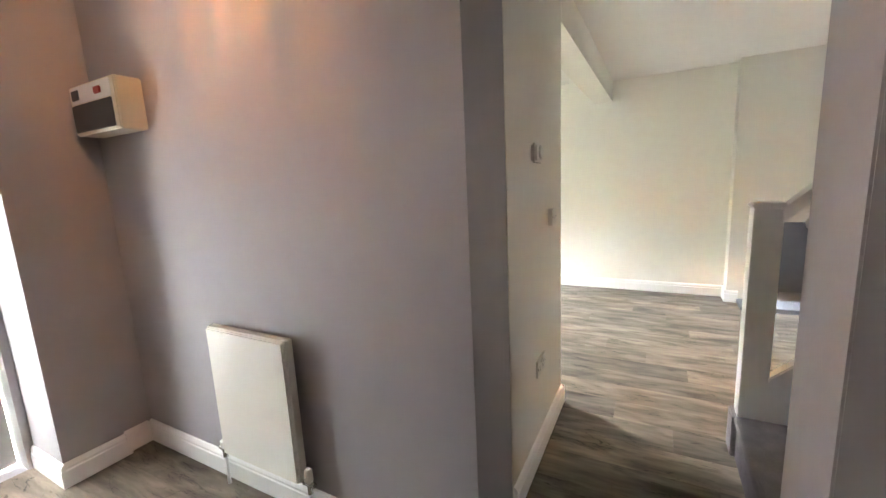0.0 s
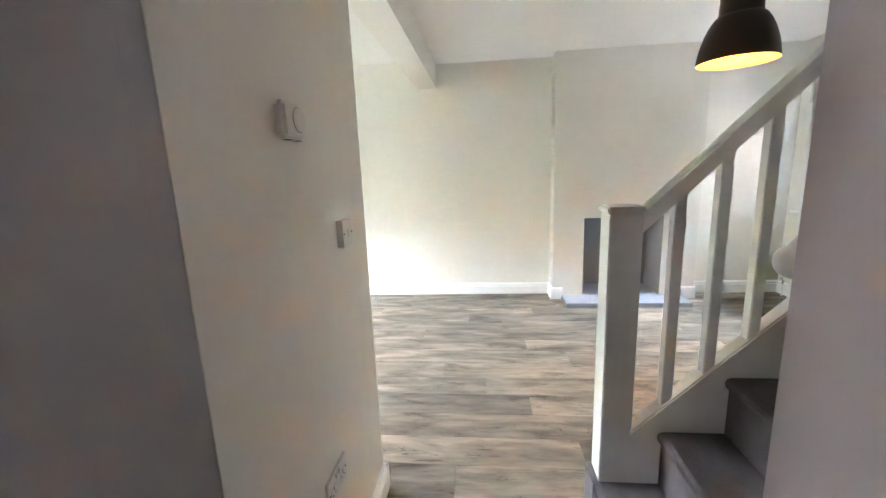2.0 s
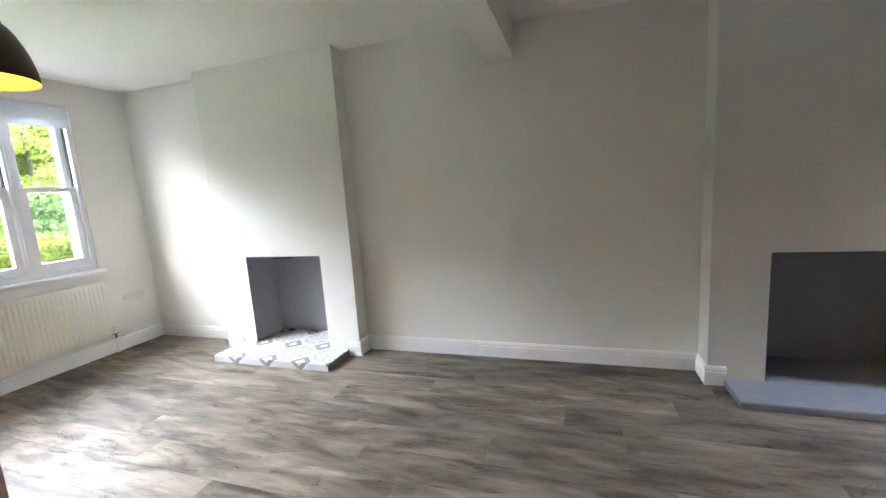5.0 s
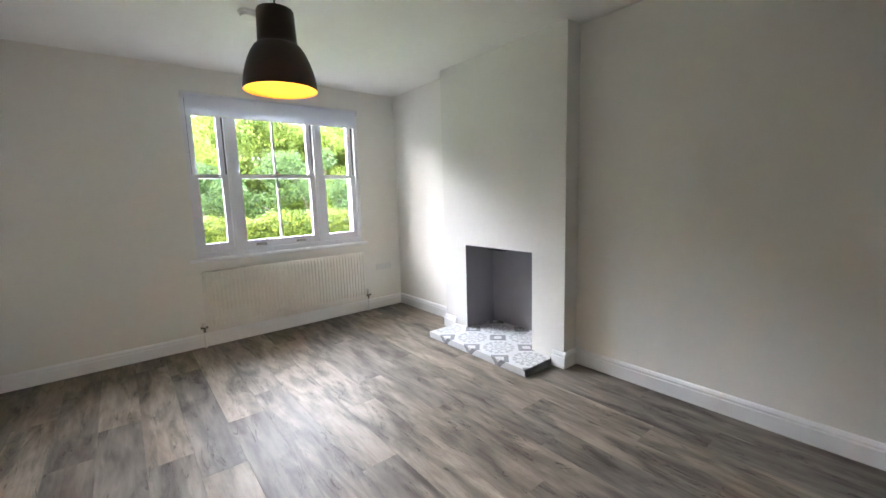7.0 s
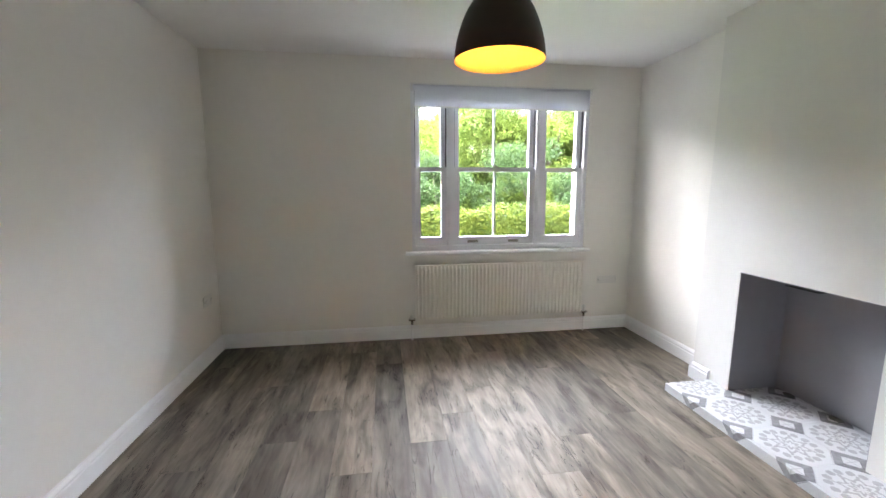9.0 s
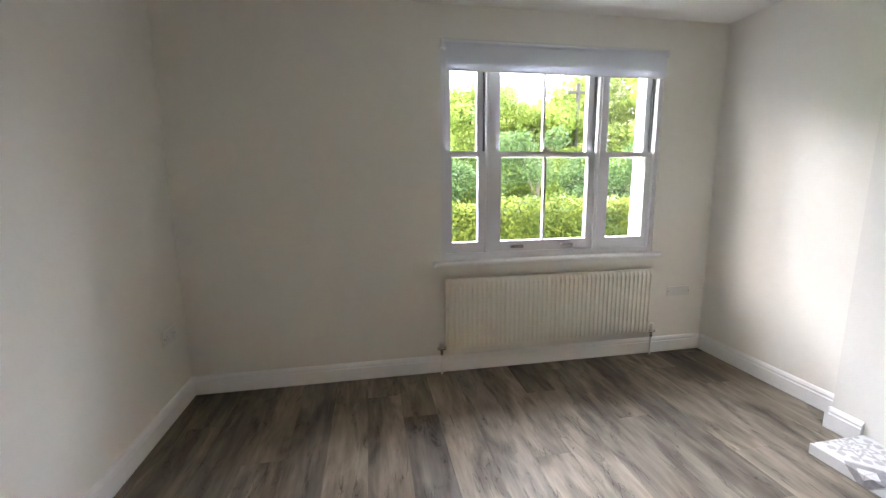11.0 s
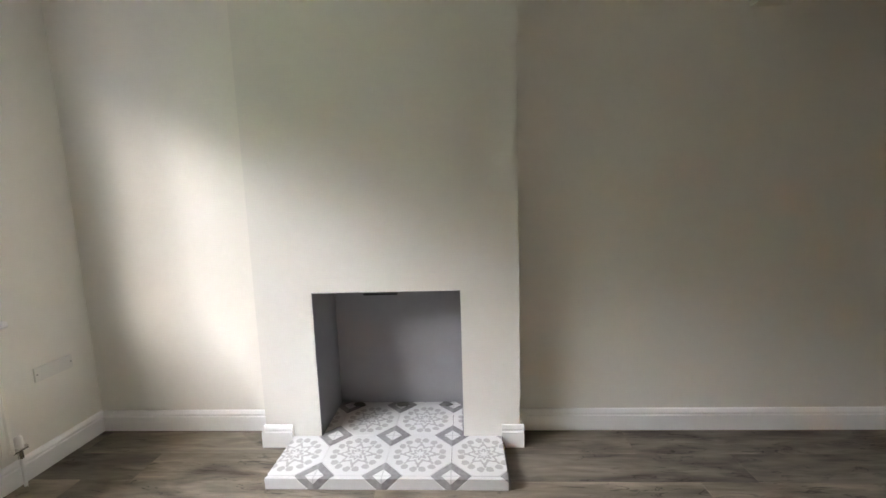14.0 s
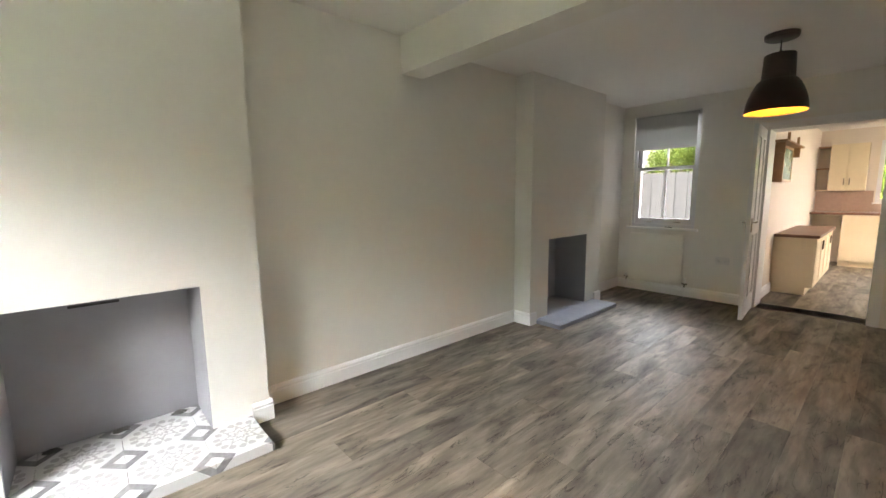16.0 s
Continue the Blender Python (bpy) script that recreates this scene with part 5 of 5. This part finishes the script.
for s in (-0.3, 0, 0.3):
    part("insulator", tube((0, s, 4.88), (0, s, 5.0), 0.03), M_DARKPL, up)

# trees behind the house
for i, (x, y, s, rz) in enumerate(((15, 2.0, 0.95, 20), (16.5, -2.0, 1.0, 140), (15.5, 6.0, 1.1, 220), (16, -6.5, 1.0, 290), (19, 0.5, 1.25, 330), (11.6, 0.1, 0.72, 75), (12.4, 1.3, 0.7, 160), (12.0, -1.6, 0.8, 10))):
    o = copy_thing((t_b, t_a, t_c)[i % 3], pose(x, y, -0.3, 0, 0, rz))
    o.scale = (s, s, s)

# back fence and the neighbour's brick gable
fence = thing("fence", (8.6, 0.6, -0.3), "weathered grey close-board garden fence", "fence")
FB = bpy.data.meshes.new("fence_board")
bm = boxes((-0.011, 0.011, -0.062, 0.062, 0.05, 2.02), bevel=0.002)
bm.to_mesh(FB)
bm.free()
FB.materials.append(M_FENCE)
for i in range(36):
    o = new("board", FB)
    o.parent = fence
    o.location = (0.004 if i % 2 else -0.012, -1.70 + 0.118 * i, 0)
for z in (0.35, 1.05, 1.75):
    part("fence_rail", boxes((0.014, 0.06, -1.75, 2.55, z - 0.04, z + 0.04)), M_FENCE, fence)
for y in (-1.6, 0.3, 2.4):
    part("post", boxes((0.02, 0.11, y - 0.045, y + 0.045, 0, 2.1), bevel=0.004), M_FENCE, fence)
nh = thing("neighbour_house", (6.6, 2.5, -0.3), "red brick gable of the house next door", "house")
part("wall", boxes((0, 8, 0.0, 5, 0, 5.2)), M_MORTAR, nh)
part("roof", prism([(-0.2, 5.2), (5.2, 5.2), (2.5, 7.4)], 0, -0.2, 8.2), mat("roof_tile", (0.22, 0.10, 0.07), 0.85, noise_scale=12, noise_amt=0.2), nh)
BR = bpy.data.meshes.new("brick")
bm = boxes((-0.1075, 0.1075, -0.012, 0.012, -0.0325, 0.0325), bevel=0.002)
bm.to_mesh(BR)
bm.free()
BR.materials.append(M_BRICK)
for r_ in range(18):
    for c_ in range(16):
        o = new("brick", BR)
        o.parent = nh
        o.location = (0.12 + 0.225 * c_ + (0.11 if r_ % 2 else 0), -0.008, 1.6 + 0.075 * r_)

# ---- floor planks ----
PW, PL = 0.2045, 1.49
PLANKS = {}


def plank(parent, x0, x1, yc, name="plank"):
    ln = round(x1 - x0, 2)
    if ln not in PLANKS:
        bm = boxes((-ln / 2 + 0.0002, ln / 2 - 0.0002, -PW / 2 + 0.0002, PW / 2 - 0.0002, -0.0115, 0.0))
        top = [e for e in bm.edges if all(v.co.z > -0.001 for v in e.verts)]
        bmesh.ops.bevel(bm, geom=top, offset=0.0006, segments=1, affect="EDGES")
        me = bpy.data.meshes.new("plank")
        bm.to_mesh(me)
        bm.free()
        me.materials.append(M_PLANK)
        PLANKS[ln] = me
    o = new(name, PLANKS[ln])
    o.parent = parent
    o.location = ((x0 + x1) / 2, yc, 0)


FL = {n: bpy.data.objects[n] for n in ("floor", "floor_hall", "floor_kitchen")}
OFFS = [0.0, 0.30, 0.555, 1.02, 0.76, 0.15, 0.45, 1.27, 0.62, 0.90]


def lay(parent, x0, x1, y0, y1, seed):
    k0, k1 = math.floor((y0 + 1.706) / PW), math.ceil((y1 + 1.706) / PW)
    for k in range(k0, k1):
        yc = -1.706 + PW * (k + 0.5)
        if yc - PW / 2 < y0 - 0.19 or yc + PW / 2 > y1 + 0.19:
            continue
        off = 0.02 + OFFS[(-k + seed) % 10]
        x = off + PL * math.floor((x0 - off) / PL)
        while x < x1:
            a, b = max(x, x0), min(x + PL, x1)
            if b - a > 0.03:
                plank(parent, round(a, 2), round(b, 2), yc)
            x += PL


lay(FL["floor"], XF - 0.02, XR, YL - 0.02, YP + 0.02, 0)
lay(FL["floor_hall"], -1.06, 3.06, -6.62, YL - 0.2, 3)
lay(FL["floor_kitchen"], XR + 0.03, KX + 0.02, -4.62, KY + 0.02, 5)
